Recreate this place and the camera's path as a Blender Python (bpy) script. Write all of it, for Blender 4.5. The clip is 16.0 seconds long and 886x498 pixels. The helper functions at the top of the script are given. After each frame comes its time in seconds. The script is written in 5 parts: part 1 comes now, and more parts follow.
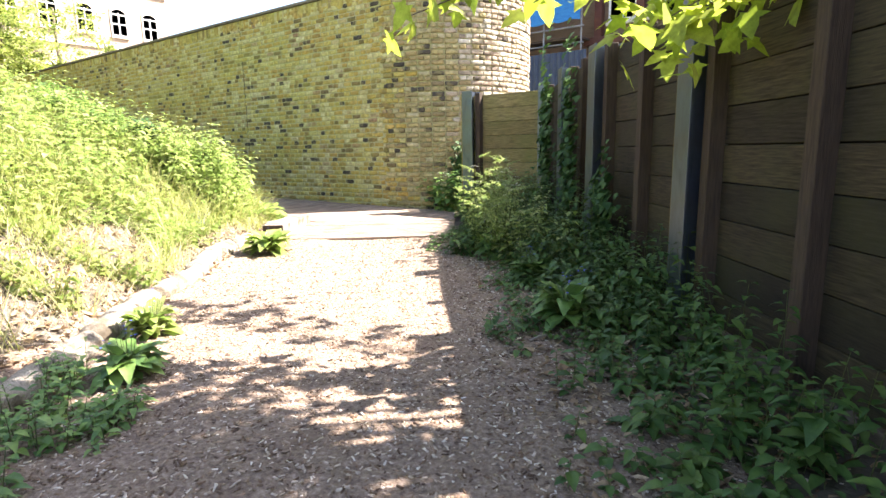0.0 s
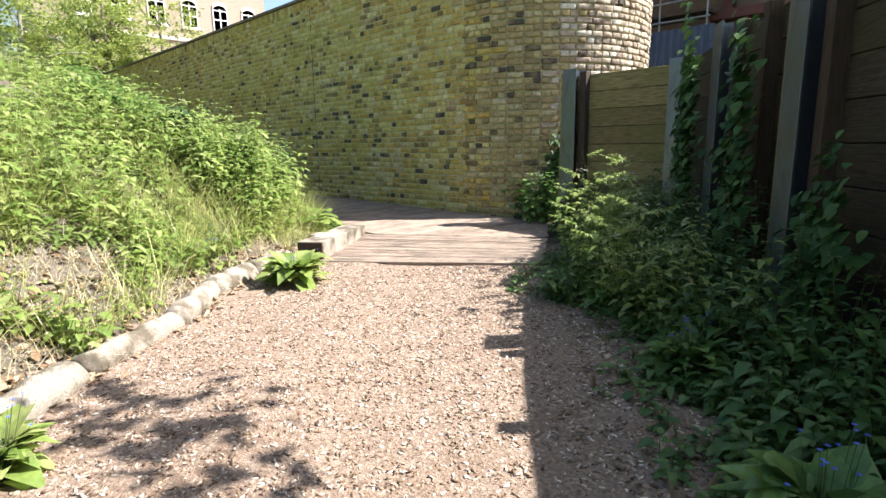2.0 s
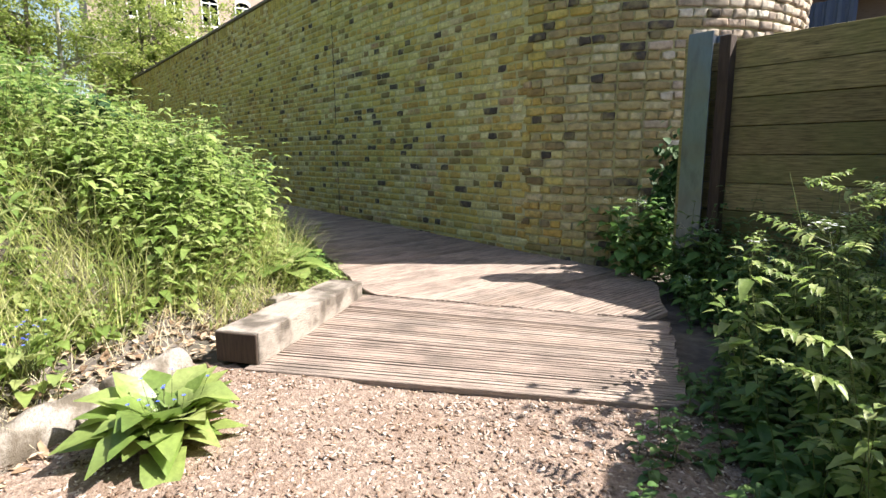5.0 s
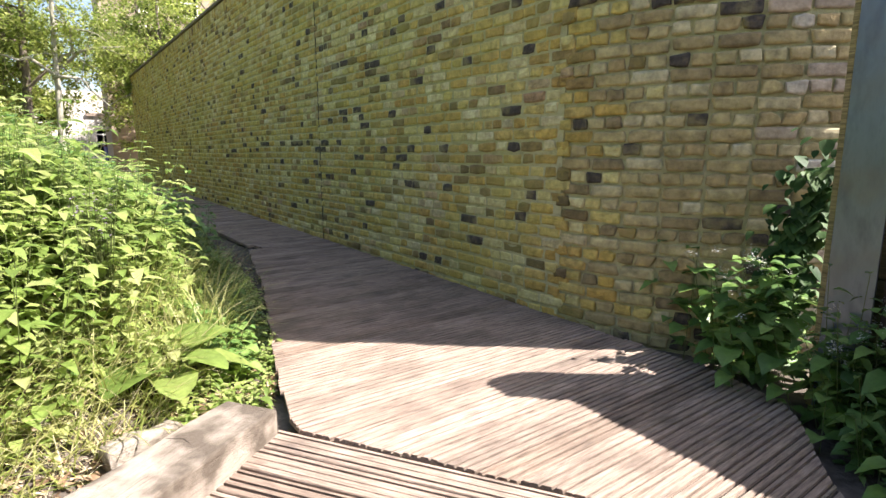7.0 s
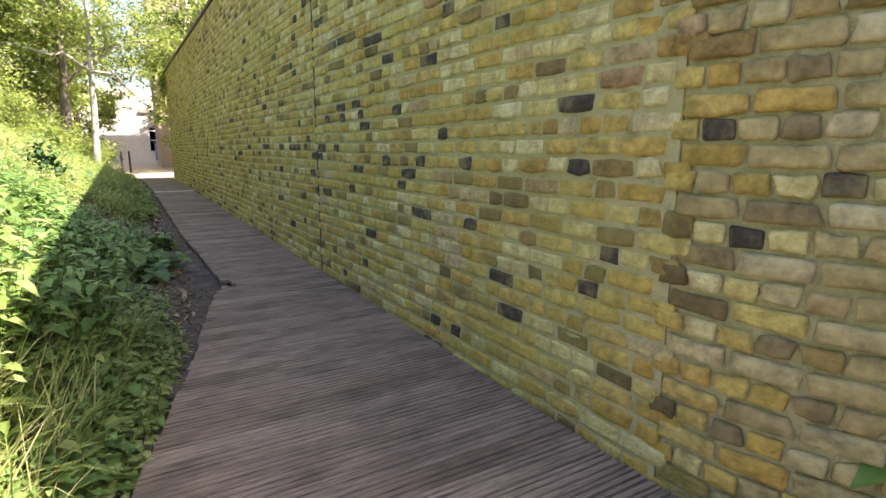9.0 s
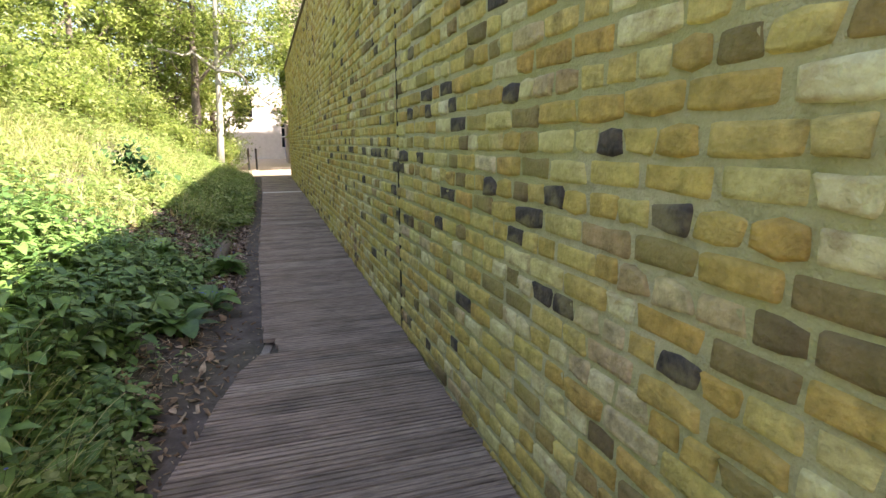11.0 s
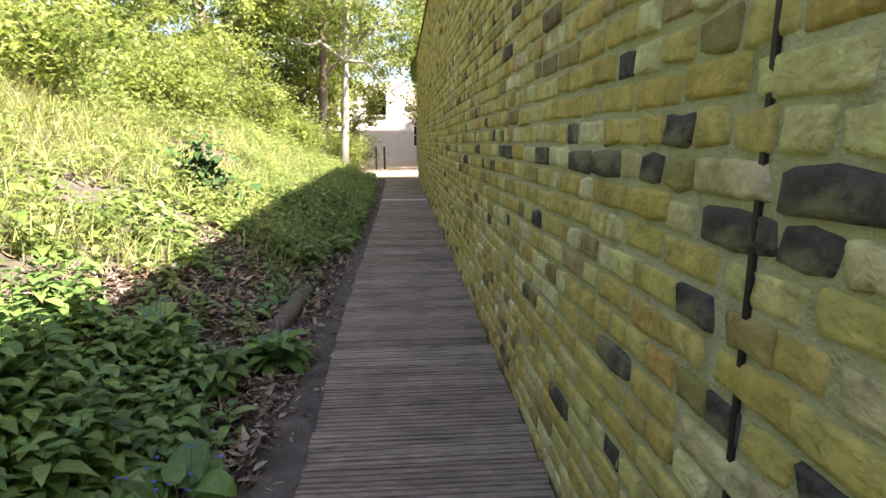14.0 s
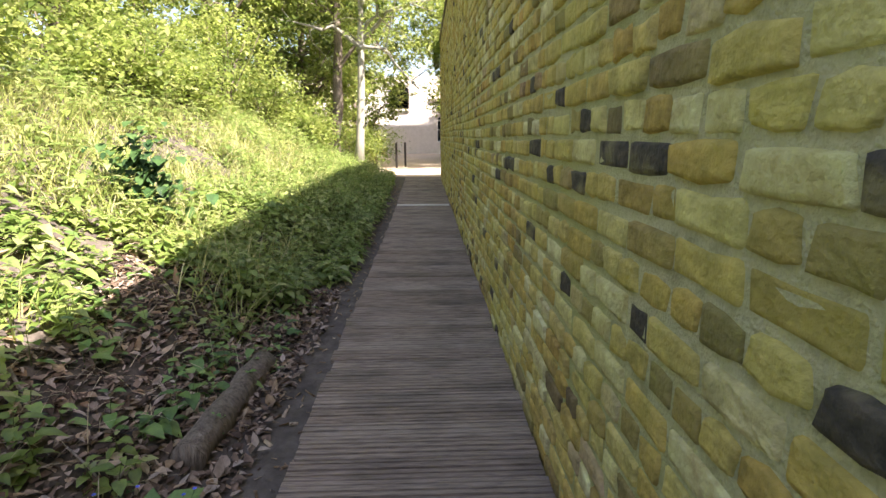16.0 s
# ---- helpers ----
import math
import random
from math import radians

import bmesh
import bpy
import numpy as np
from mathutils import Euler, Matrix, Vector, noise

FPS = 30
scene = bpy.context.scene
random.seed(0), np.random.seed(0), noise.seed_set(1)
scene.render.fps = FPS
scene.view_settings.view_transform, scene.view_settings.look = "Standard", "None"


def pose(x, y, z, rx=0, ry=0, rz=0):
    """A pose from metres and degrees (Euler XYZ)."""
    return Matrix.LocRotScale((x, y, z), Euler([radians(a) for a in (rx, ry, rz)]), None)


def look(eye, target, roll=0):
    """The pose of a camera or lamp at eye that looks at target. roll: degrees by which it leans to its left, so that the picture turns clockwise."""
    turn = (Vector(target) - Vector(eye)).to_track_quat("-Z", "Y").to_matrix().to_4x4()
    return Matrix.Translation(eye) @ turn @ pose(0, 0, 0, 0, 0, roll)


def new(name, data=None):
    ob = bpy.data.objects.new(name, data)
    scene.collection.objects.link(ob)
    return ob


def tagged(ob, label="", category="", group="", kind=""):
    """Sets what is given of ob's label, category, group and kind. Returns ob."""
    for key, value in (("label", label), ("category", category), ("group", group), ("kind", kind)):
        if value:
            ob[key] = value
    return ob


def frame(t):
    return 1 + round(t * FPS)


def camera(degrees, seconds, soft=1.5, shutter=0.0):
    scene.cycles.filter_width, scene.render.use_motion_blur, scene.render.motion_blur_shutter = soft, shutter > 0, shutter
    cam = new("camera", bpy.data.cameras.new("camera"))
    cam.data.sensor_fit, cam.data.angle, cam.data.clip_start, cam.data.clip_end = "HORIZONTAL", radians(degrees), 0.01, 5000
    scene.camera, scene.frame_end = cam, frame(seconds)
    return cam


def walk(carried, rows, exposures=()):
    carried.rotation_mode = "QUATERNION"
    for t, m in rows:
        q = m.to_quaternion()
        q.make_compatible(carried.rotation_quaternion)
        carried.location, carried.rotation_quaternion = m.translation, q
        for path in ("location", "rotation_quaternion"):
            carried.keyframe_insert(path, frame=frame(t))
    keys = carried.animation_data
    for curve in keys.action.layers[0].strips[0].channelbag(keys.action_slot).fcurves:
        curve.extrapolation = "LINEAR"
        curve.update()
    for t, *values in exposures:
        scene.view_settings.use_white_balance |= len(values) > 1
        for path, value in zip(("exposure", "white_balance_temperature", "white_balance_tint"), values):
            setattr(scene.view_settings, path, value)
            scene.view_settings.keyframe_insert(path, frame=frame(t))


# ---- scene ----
cam = camera(78.6, 16.0)
PATH = [
    (0, (0.175, -0.174, 1.138), (-0.975, 1.423, 0.778), -1.1),
    (0.5, (-0.123, 0.225, 1.155), (-1.343, 1.766, 0.786), -1.1),
    (1, (-0.352, 0.606, 1.137), (-1.602, 2.121, 0.76), -1.1),
    (1.5, (-0.582, 0.972, 1.168), (-1.9, 2.428, 0.792), -1.2),
    (2, (-0.91, 1.332, 1.161), (-2.304, 2.715, 0.783), -0.9),
    (2.5, (-1.166, 1.655, 1.173), (-2.598, 2.999, 0.793), -0.9),
    (3, (-1.474, 2.04, 1.186), (-2.932, 3.357, 0.813), -1.0),
    (3.5, (-1.808, 2.337, 1.144), (-3.304, 3.613, 0.778), -0.8),
    (3.7, (-1.974, 2.477, 1.187), (-3.482, 3.738, 0.82), -0.7),
    (5.8, (-3.146, 3.786, 1.186), (-4.689, 5.008, 0.835), -0.4),
    (6, (-3.305, 3.959, 1.214), (-4.853, 5.176, 0.863), -0.3),
    (6.5, (-3.65, 4.267, 1.208), (-5.22, 5.456, 0.86), -0.3),
    (7, (-4.021, 4.559, 1.32), (-5.608, 5.723, 0.965), -0.2),
    (7.5, (-4.349, 4.911, 1.334), (-5.946, 6.062, 0.979), -0.1),
    (8, (-4.637, 5.199, 1.415), (-6.259, 6.311, 1.053), -0.5),
    (8.2, (-4.801, 5.326, 1.399), (-6.434, 6.422, 1.039), -0.4),
    (10.3, (-6.364, 6.395, 1.521), (-8.165, 7.169, 1.126), -0.2),
    (10.5, (-6.567, 6.483, 1.491), (-8.386, 7.214, 1.098), -0.3),
    (11, (-7.036, 6.639, 1.528), (-8.901, 7.245, 1.138), -0.4),
    (11.5, (-7.544, 6.698, 1.544), (-9.451, 7.162, 1.157), -0.2),
    (12, (-7.984, 6.781, 1.509), (-9.911, 7.151, 1.126), -0.3),
    (12.5, (-8.476, 6.87, 1.533), (-10.416, 7.17, 1.148), -0.2),
    (13, (-8.985, 6.861, 1.526), (-10.933, 7.094, 1.138), -0.1),
    (13.5, (-9.461, 6.895, 1.494), (-11.414, 7.09, 1.11), -0.1),
    (14, (-9.963, 6.953, 1.506), (-11.918, 7.106, 1.115), -0.2),
    (14.5, (-10.433, 6.935, 1.493), (-12.39, 7.048, 1.096), -0.2),
    (15, (-10.848, 6.944, 1.494), (-12.806, 7.043, 1.096), -0.0),
    (15.5, (-11.308, 7.033, 1.525), (-13.265, 7.115, 1.121), -0.3),
    (16, (-11.706, 7.06, 1.495), (-13.663, 7.125, 1.088), -0.3),
]
EXPOSE = [(0.0, 2.75, 6900, 15), (0.5, 2.57, 6800, 15), (1.0, 2.25, 6600, 14), (1.5, 1.95, 6500, 13), (2.0, 1.75, 6400, 10), (3.5, 1.65, 6400, 10), (6.0, 1.68, 6500, 15), (8.0, 2.15, 6800, 18), (10.5, 2.45, 6900, 21), (12.0, 2.4, 6900, 21), (14.0, 2.28, 6900, 21), (16.0, 2.25, 6900, 21)]
walk(cam, [(t, look(eye, target, roll)) for t, eye, target, roll in PATH], EXPOSE)

# ---- world and sun ----
SUN = Vector((0.72, 0.86, 1.32)).normalized()
world = bpy.data.worlds.new("sky")
world.use_nodes = True
scene.world = world
sky = world.node_tree.nodes.new("ShaderNodeTexSky")
sky.sky_type, sky.sun_disc = "NISHITA", False
sky.air_density, sky.dust_density, sky.ozone_density = 1.0, 2.0, 0.8
sky.sun_elevation, sky.sun_rotation = math.asin(SUN.z), math.atan2(SUN.x, SUN.y)
back = world.node_tree.nodes["Background"]
back.inputs["Strength"].default_value = 0.088
world.node_tree.links.new(sky.outputs[0], back.inputs["Color"])
lamp = bpy.data.lights.new("sun", "SUN")
lamp.energy, lamp.angle, lamp.color = 5.0, radians(0.53), (1.0, 0.965, 0.91)
sun = new("sun", lamp)
sun.matrix_world = look((0, 0, 30), Vector((0, 0, 30)) - SUN)


# ---- materials ----
def material(name, colours, source="noise", scale=6.0, stretch=(1, 1, 1), rough=0.85, metal=0.0, bump=0.3, bump_scale=40.0,
             stain=None, stain_scale=1.2, stain_from=0.5, stain_to=0.7, through_light=0.0, spec=0.3, grain=0.35, along=None):
    """Colours on a ramp driven by noise, by the piece (island) or by the object; a stain on a second, larger scale; fine bump."""
    m = bpy.data.materials.new(name)
    m.use_nodes = True
    t = m.node_tree
    n, l = t.nodes, t.links
    p = n["Principled BSDF"]
    co = n.new("ShaderNodeTexCoord").outputs["Object"]
    if source == "object":
        info = n.new("ShaderNodeObjectInfo").outputs["Random"]
    else:
        info = n.new("ShaderNodeNewGeometry").outputs["Random Per Island"]
    mp = n.new("ShaderNodeMapping")
    mp.inputs["Scale"].default_value = stretch
    if source == "object":
        off = n.new("ShaderNodeVectorMath")
        off.operation = "MULTIPLY_ADD"
        l.new(info, off.inputs[0])
        off.inputs[1].default_value = (37.0, 53.0, 71.0)
        l.new(co, off.inputs[2])
        co = off.outputs[0]
    l.new(co, mp.inputs["Vector"])
    tex = n.new("ShaderNodeTexNoise")
    tex.inputs["Scale"].default_value = scale
    tex.inputs["Detail"].default_value = 6
    tex.inputs["Roughness"].default_value = 0.65
    l.new(mp.outputs[0], tex.inputs["Vector"])
    ramp = n.new("ShaderNodeValToRGB")
    e = ramp.color_ramp.elements
    while len(e) < len(colours):
        e.new(0.5)
    for i, c in enumerate(colours):
        pos = i / max(1, len(colours) - 1) if len(c) == 3 else c[3]
        e[i].position, e[i].color = pos, (*c[:3], 1)
    if source == "noise":
        sp = n.new("ShaderNodeMapRange")
        sp.inputs["From Min"].default_value, sp.inputs["From Max"].default_value = 0.28, 0.72
        l.new(tex.outputs["Fac"], sp.inputs["Value"])
        l.new(sp.outputs[0], ramp.inputs["Fac"])
        col = ramp.outputs["Color"]
    else:
        l.new(info, ramp.inputs["Fac"])
        mix = n.new("ShaderNodeMixRGB")
        mix.blend_type = "OVERLAY"
        mix.inputs["Fac"].default_value = grain
        l.new(ramp.outputs["Color"], mix.inputs[1])
        gm = n.new("ShaderNodeMapRange")
        gm.inputs["From Min"].default_value, gm.inputs["From Max"].default_value = 0.3, 0.7
        l.new(tex.outputs["Fac"], gm.inputs["Value"])
        l.new(gm.outputs[0], mix.inputs[2])
        col = mix.outputs[0]
    if stain:
        st = n.new("ShaderNodeTexNoise")
        st.inputs["Scale"].default_value = stain_scale
        st.inputs["Detail"].default_value = 5
        l.new(co, st.inputs["Vector"])
        r = n.new("ShaderNodeMapRange")
        r.inputs["From Min"].default_value, r.inputs["From Max"].default_value = stain_from, stain_to
        r.inputs["To Max"].default_value = stain[3]
        l.new(st.outputs["Fac"], r.inputs["Value"])
        mx = n.new("ShaderNodeMixRGB")
        if along:
            sx = n.new("ShaderNodeSeparateXYZ")
            l.new(n.new("ShaderNodeNewGeometry").outputs["Position"], sx.inputs[0])
            gr = n.new("ShaderNodeMapRange")
            gr.inputs["From Min"].default_value, gr.inputs["From Max"].default_value = along
            gr.inputs["To Min"].default_value, gr.inputs["To Max"].default_value = 0.7, 1.0
            l.new(sx.outputs["X"], gr.inputs["Value"])
            mul = n.new("ShaderNodeMath")
            mul.operation = "MULTIPLY"
            l.new(gr.outputs[0], mul.inputs[0])
            l.new(r.outputs[0], mul.inputs[1])
            l.new(mul.outputs[0], mx.inputs["Fac"])
        else:
            l.new(r.outputs[0], mx.inputs["Fac"])
        l.new(col, mx.inputs[1])
        mx.inputs[2].default_value = (*stain[:3], 1)
        col = mx.outputs[0]
    l.new(col, p.inputs["Base Color"])
    p.inputs["Roughness"].default_value = rough
    p.inputs["Metallic"].default_value = metal
    p.inputs["Specular IOR Level"].default_value = spec
    if bump:
        bt = n.new("ShaderNodeTexNoise")
        bt.inputs["Scale"].default_value = bump_scale
        bt.inputs["Detail"].default_value = 5
        l.new(mp.outputs[0], bt.inputs["Vector"])
        b = n.new("ShaderNodeBump")
        b.inputs["Strength"].default_value = bump
        b.inputs["Distance"].default_value = 0.01
        l.new(bt.outputs["Fac"], b.inputs["Height"])
        l.new(b.outputs[0], p.inputs["Normal"])
    if through_light:
        tr = n.new("ShaderNodeBsdfTranslucent")
        l.new(col, tr.inputs["Color"])
        ms = n.new("ShaderNodeMixShader")
        ms.inputs["Fac"].default_value = through_light
        l.new(p.outputs[0], ms.inputs[1])
        l.new(tr.outputs[0], ms.inputs[2])
        l.new(ms.outputs[0], n["Material Output"].inputs["Surface"])
    return m


BRICK_RAMP = [(0.11, 0.075, 0.045, 0.0), (0.22, 0.15, 0.07, 0.09), (0.43, 0.28, 0.075, 0.22), (0.49, 0.39, 0.135, 0.4),
              (0.42, 0.255, 0.07, 0.55), (0.52, 0.44, 0.18, 0.72), (0.59, 0.52, 0.3, 0.92), (0.33, 0.2, 0.11, 1.0)]
M_BRICK = material("stock_brick", BRICK_RAMP, "island", 16, rough=0.9, bump=1.0, bump_scale=60, stain=(0.46, 0.41, 0.1, 0.55), stain_scale=1.3, stain_from=0.34, stain_to=0.66, grain=0.5, along=(-6.2, -9.6))
M_BRICK_ONE = material("stock_brick_piece", BRICK_RAMP, "object", 16, rough=0.9, bump=1.0, bump_scale=60, stain=(0.46, 0.41, 0.1, 0.55), stain_scale=3, stain_from=0.34, stain_to=0.66, grain=0.5, along=(-6.2, -9.6))
M_BLUE_BRICK = material("burnt_brick", [(0.03, 0.027, 0.024), (0.075, 0.062, 0.05), (0.14, 0.11, 0.075)], "noise", 25, rough=0.8, bump=1.0, bump_scale=50, spec=0.2, stain=(0.24, 0.2, 0.1, 0.75), stain_scale=7, stain_from=0.5, stain_to=0.62)
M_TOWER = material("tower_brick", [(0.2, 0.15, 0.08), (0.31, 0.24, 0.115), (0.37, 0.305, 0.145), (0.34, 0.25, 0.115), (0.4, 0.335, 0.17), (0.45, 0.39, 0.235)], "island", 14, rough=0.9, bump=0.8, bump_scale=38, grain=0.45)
# pale grey brick, lightened further to carry sunlight on the tower's sunward side
M_TOWER_PALE = material("sunlit_tower_brick", [(0.24, 0.19, 0.145), (0.35, 0.28, 0.2), (0.43, 0.36, 0.26), (0.38, 0.29, 0.21), (0.47, 0.41, 0.31), (0.55, 0.5, 0.4)], "island", 14, rough=0.9, bump=0.8, bump_scale=38, grain=0.45)
M_MORTAR = material("mortar", [(0.26, 0.23, 0.12), (0.5, 0.45, 0.27), (0.4, 0.37, 0.19)], "noise", 9, rough=0.95, bump=0.9, bump_scale=120, stain=(0.33, 0.325, 0.09, 0.65), stain_scale=1.1, stain_from=0.35, stain_to=0.65, along=(-6.2, -9.6))
M_COPING = material("coping_tile", [(0.12, 0.1, 0.08), (0.2, 0.17, 0.13)], "noise", 9, rough=0.9, bump=0.5)
M_DECK = material("deck_board", [(0.25, 0.185, 0.14), (0.31, 0.24, 0.19), (0.28, 0.21, 0.165), (0.34, 0.27, 0.215)], "object", 4, (30, 2.2, 30), 0.8, bump=0.5, bump_scale=30, stain=(0.06, 0.05, 0.04, 0.7), stain_scale=2.2, stain_from=0.46, stain_to=0.75, grain=0.5)
# near-black that stands in for the shade inside grooves and splits
M_GROOVE = material("recess_shade", [(0.03, 0.024, 0.018), (0.08, 0.064, 0.05)], "noise", 20, rough=0.95, bump=0.3)
M_BEAM = material("weathered_sleeper", [(0.2, 0.165, 0.13), (0.4, 0.345, 0.285), (0.31, 0.26, 0.21)], "noise", 5, (2, 25, 25), 0.85, bump=1.0, bump_scale=20, stain=(0.06, 0.045, 0.03, 0.8), stain_scale=5, stain_from=0.46, stain_to=0.64)
M_LOG = material("bleached_log", [(0.16, 0.13, 0.1), (0.32, 0.28, 0.23), (0.42, 0.38, 0.33)], "noise", 6, (3, 18, 18), 0.9, bump=1.0, bump_scale=14, stain=(0.09, 0.07, 0.045, 0.85), stain_scale=6, stain_from=0.46, stain_to=0.62)
M_BARK = material("bark", [(0.06, 0.05, 0.035), (0.16, 0.13, 0.1), (0.23, 0.2, 0.16)], "noise", 8, (6, 6, 1.2), 0.95, bump=1.0, bump_scale=14)
M_PALE_BARK = material("pale_bark", [(0.18, 0.17, 0.12), (0.34, 0.32, 0.26), (0.26, 0.26, 0.17)], "noise", 7, (5, 5, 1.5), 0.95, bump=0.9, bump_scale=14)
M_GROUND = material("soil", [(0.05, 0.04, 0.034), (0.1, 0.083, 0.068), (0.165, 0.138, 0.114)], "noise", 7, rough=0.95, bump=1.0, bump_scale=30, stain=(0.055, 0.06, 0.022, 0.5), stain_scale=0.8)
M_CHIP = material("wood_chip", [(0.08, 0.048, 0.032, 0), (0.17, 0.106, 0.068, 0.25), (0.28, 0.195, 0.135, 0.53), (0.46, 0.375, 0.3, 0.83), (0.64, 0.57, 0.49, 1)], "island", 30, rough=0.85, bump=0.3, bump_scale=80, grain=0.4)
M_MULCH = material("leaf_mulch", [(0.045, 0.03, 0.022), (0.1, 0.066, 0.046), (0.19, 0.135, 0.1), (0.3, 0.225, 0.17), (0.42, 0.35, 0.29)], "island", 30, rough=0.9, bump=0.2, through_light=0.1)
M_LITTER = material("dead_leaf", [(0.12, 0.075, 0.045), (0.26, 0.17, 0.1), (0.38, 0.28, 0.18), (0.46, 0.37, 0.27)], "island", 30, rough=0.85, bump=0.2, through_light=0.15)
M_STRAW = material("dry_grass", [(0.38, 0.32, 0.19), (0.58, 0.52, 0.36)], "island", 20, rough=0.8, bump=0, through_light=0.2)
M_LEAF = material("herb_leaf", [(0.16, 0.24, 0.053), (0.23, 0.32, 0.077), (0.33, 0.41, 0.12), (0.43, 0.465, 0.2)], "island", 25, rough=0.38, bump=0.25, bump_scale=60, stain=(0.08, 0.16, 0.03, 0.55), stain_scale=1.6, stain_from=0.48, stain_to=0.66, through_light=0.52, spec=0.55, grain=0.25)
# darkened version of herb_leaf, with the shade of wall and fence painted in
M_SHADED_LEAF = material("herb_leaf_shaded", [(0.075, 0.155, 0.038), (0.135, 0.245, 0.055), (0.215, 0.32, 0.085)], "island", 25, rough=0.45, bump=0.25, bump_scale=60, through_light=0.3, spec=0.5, grain=0.25)
# darker leaf copy: the deep shade under the fence is in its colour
M_FENCE_LEAF = material("shaded_fence_leaf", [(0.04, 0.095, 0.024), (0.066, 0.14, 0.032), (0.115, 0.185, 0.046)], "island", 25, rough=0.5, bump=0.25, bump_scale=60, through_light=0.3, spec=0.4, grain=0.25)
M_IVY = material("ivy_leaf", [(0.02, 0.055, 0.016), (0.04, 0.09, 0.024), (0.08, 0.14, 0.04)], "island", 25, rough=0.6, bump=0.2, through_light=0.15, spec=0.2)
M_GRASS = material("grass_blade", [(0.165, 0.225, 0.045), (0.28, 0.325, 0.085), (0.42, 0.42, 0.15), (0.56, 0.52, 0.29)], "island", 10, rough=0.38, bump=0, through_light=0.42, spec=0.4)
M_TREE_LEAF = material("tree_leaf", [(0.17, 0.225, 0.042), (0.26, 0.335, 0.068), (0.355, 0.41, 0.105), (0.43, 0.455, 0.17)], "island", 10, rough=0.38, bump=0, stain=(0.06, 0.11, 0.022, 0.8), stain_scale=0.8, stain_from=0.45, stain_to=0.62, through_light=0.55, spec=0.4)
M_MAPLE = material("maple_leaf", [(0.26, 0.36, 0.04), (0.36, 0.45, 0.06), (0.44, 0.5, 0.09)], "island", 18, rough=0.5, bump=0.2, through_light=0.6, spec=0.35)
M_STEM = material("green_stem", [(0.07, 0.1, 0.03), (0.13, 0.15, 0.05)], "noise", 20, rough=0.6, bump=0)
M_FLOWER_BLUE = material("blue_petal", [(0.06, 0.1, 0.5), (0.13, 0.16, 0.62)], "island", 20, rough=0.6, bump=0)
M_FLOWER_WHITE = material("white_petal", [(0.6, 0.6, 0.52), (0.72, 0.72, 0.66)], "island", 20, rough=0.6, bump=0, through_light=0.2)
M_FLOWER_LILAC = material("lilac_petal", [(0.3, 0.2, 0.45), (0.45, 0.33, 0.55)], "island", 20, rough=0.6, bump=0)
# two tones of one board: shade darkens the first, bounced light lifts the second
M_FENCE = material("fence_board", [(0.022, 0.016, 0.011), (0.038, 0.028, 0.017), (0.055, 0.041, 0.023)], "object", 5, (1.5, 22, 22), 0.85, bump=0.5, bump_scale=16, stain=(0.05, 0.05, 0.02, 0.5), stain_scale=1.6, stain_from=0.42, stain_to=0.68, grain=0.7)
M_FENCE_LIT = material("lit_fence_board", [(0.13, 0.1, 0.045), (0.2, 0.16, 0.07), (0.25, 0.2, 0.09)], "object", 5, (1.5, 22, 22), 0.85, bump=0.5, bump_scale=16, stain=(0.13, 0.14, 0.04, 0.5), stain_scale=1.6, stain_from=0.42, stain_to=0.68, grain=0.7)
M_POST_WOOD = material("fence_timber", [(0.035, 0.025, 0.018), (0.085, 0.058, 0.04)], "noise", 4, (20, 20, 1.5), 0.85, bump=0.5, bump_scale=14)
M_STEEL = material("galvanised_steel", [(0.08, 0.1, 0.13), (0.15, 0.18, 0.225), (0.11, 0.135, 0.17)], "noise", 9, (1, 1, 0.3), 0.36, metal=0.8, bump=0.08, bump_scale=30, stain=(0.16, 0.14, 0.12, 0.5), stain_scale=3, spec=0.5)
M_PALE_WALL = material("pale_brick_far", [(0.26, 0.2, 0.155), (0.36, 0.285, 0.225), (0.31, 0.24, 0.19)], "noise", 2.5, (1, 1, 5), 0.9, bump=0.2)
M_RED_WALL = material("dark_brick_far", [(0.13, 0.085, 0.06), (0.2, 0.14, 0.1), (0.16, 0.11, 0.08)], "noise", 3, (1, 1, 5), 0.9, bump=0.2)
M_TRIM = material("stone_trim", [(0.62, 0.57, 0.5), (0.74, 0.69, 0.62)], "noise", 4, rough=0.8, bump=0.1)
M_FRAME_WHITE = material("white_paint", [(0.72, 0.72, 0.7), (0.8, 0.8, 0.78)], "noise", 6, rough=0.5, bump=0)
M_GLASS = material("window_glass", [(0.02, 0.035, 0.045), (0.03, 0.06, 0.07)], "noise", 1.2, rough=0.05, bump=0, spec=0.8)
M_NET = material("blue_netting", [(0.02, 0.14, 0.42), (0.03, 0.24, 0.55)], "noise", 4, (1, 1, 4), 0.7, bump=0.4, bump_scale=8)
M_HOARD = material("blue_grey_sheet", [(0.035, 0.05, 0.085), (0.055, 0.075, 0.12)], "noise", 3, rough=0.55, bump=0.1)
M_SCAFF = material("scaffold_tube", [(0.2, 0.2, 0.21), (0.3, 0.3, 0.31)], "noise", 5, rough=0.5, metal=0.7, bump=0)
M_RUST = material("red_brown_paint", [(0.07, 0.025, 0.02), (0.12, 0.045, 0.03)], "noise", 5, rough=0.6, bump=0.2)
M_BLACK = material("dark_metal", [(0.02, 0.018, 0.016), (0.04, 0.035, 0.03)], "noise", 6, rough=0.5, metal=0.3, bump=0.1)
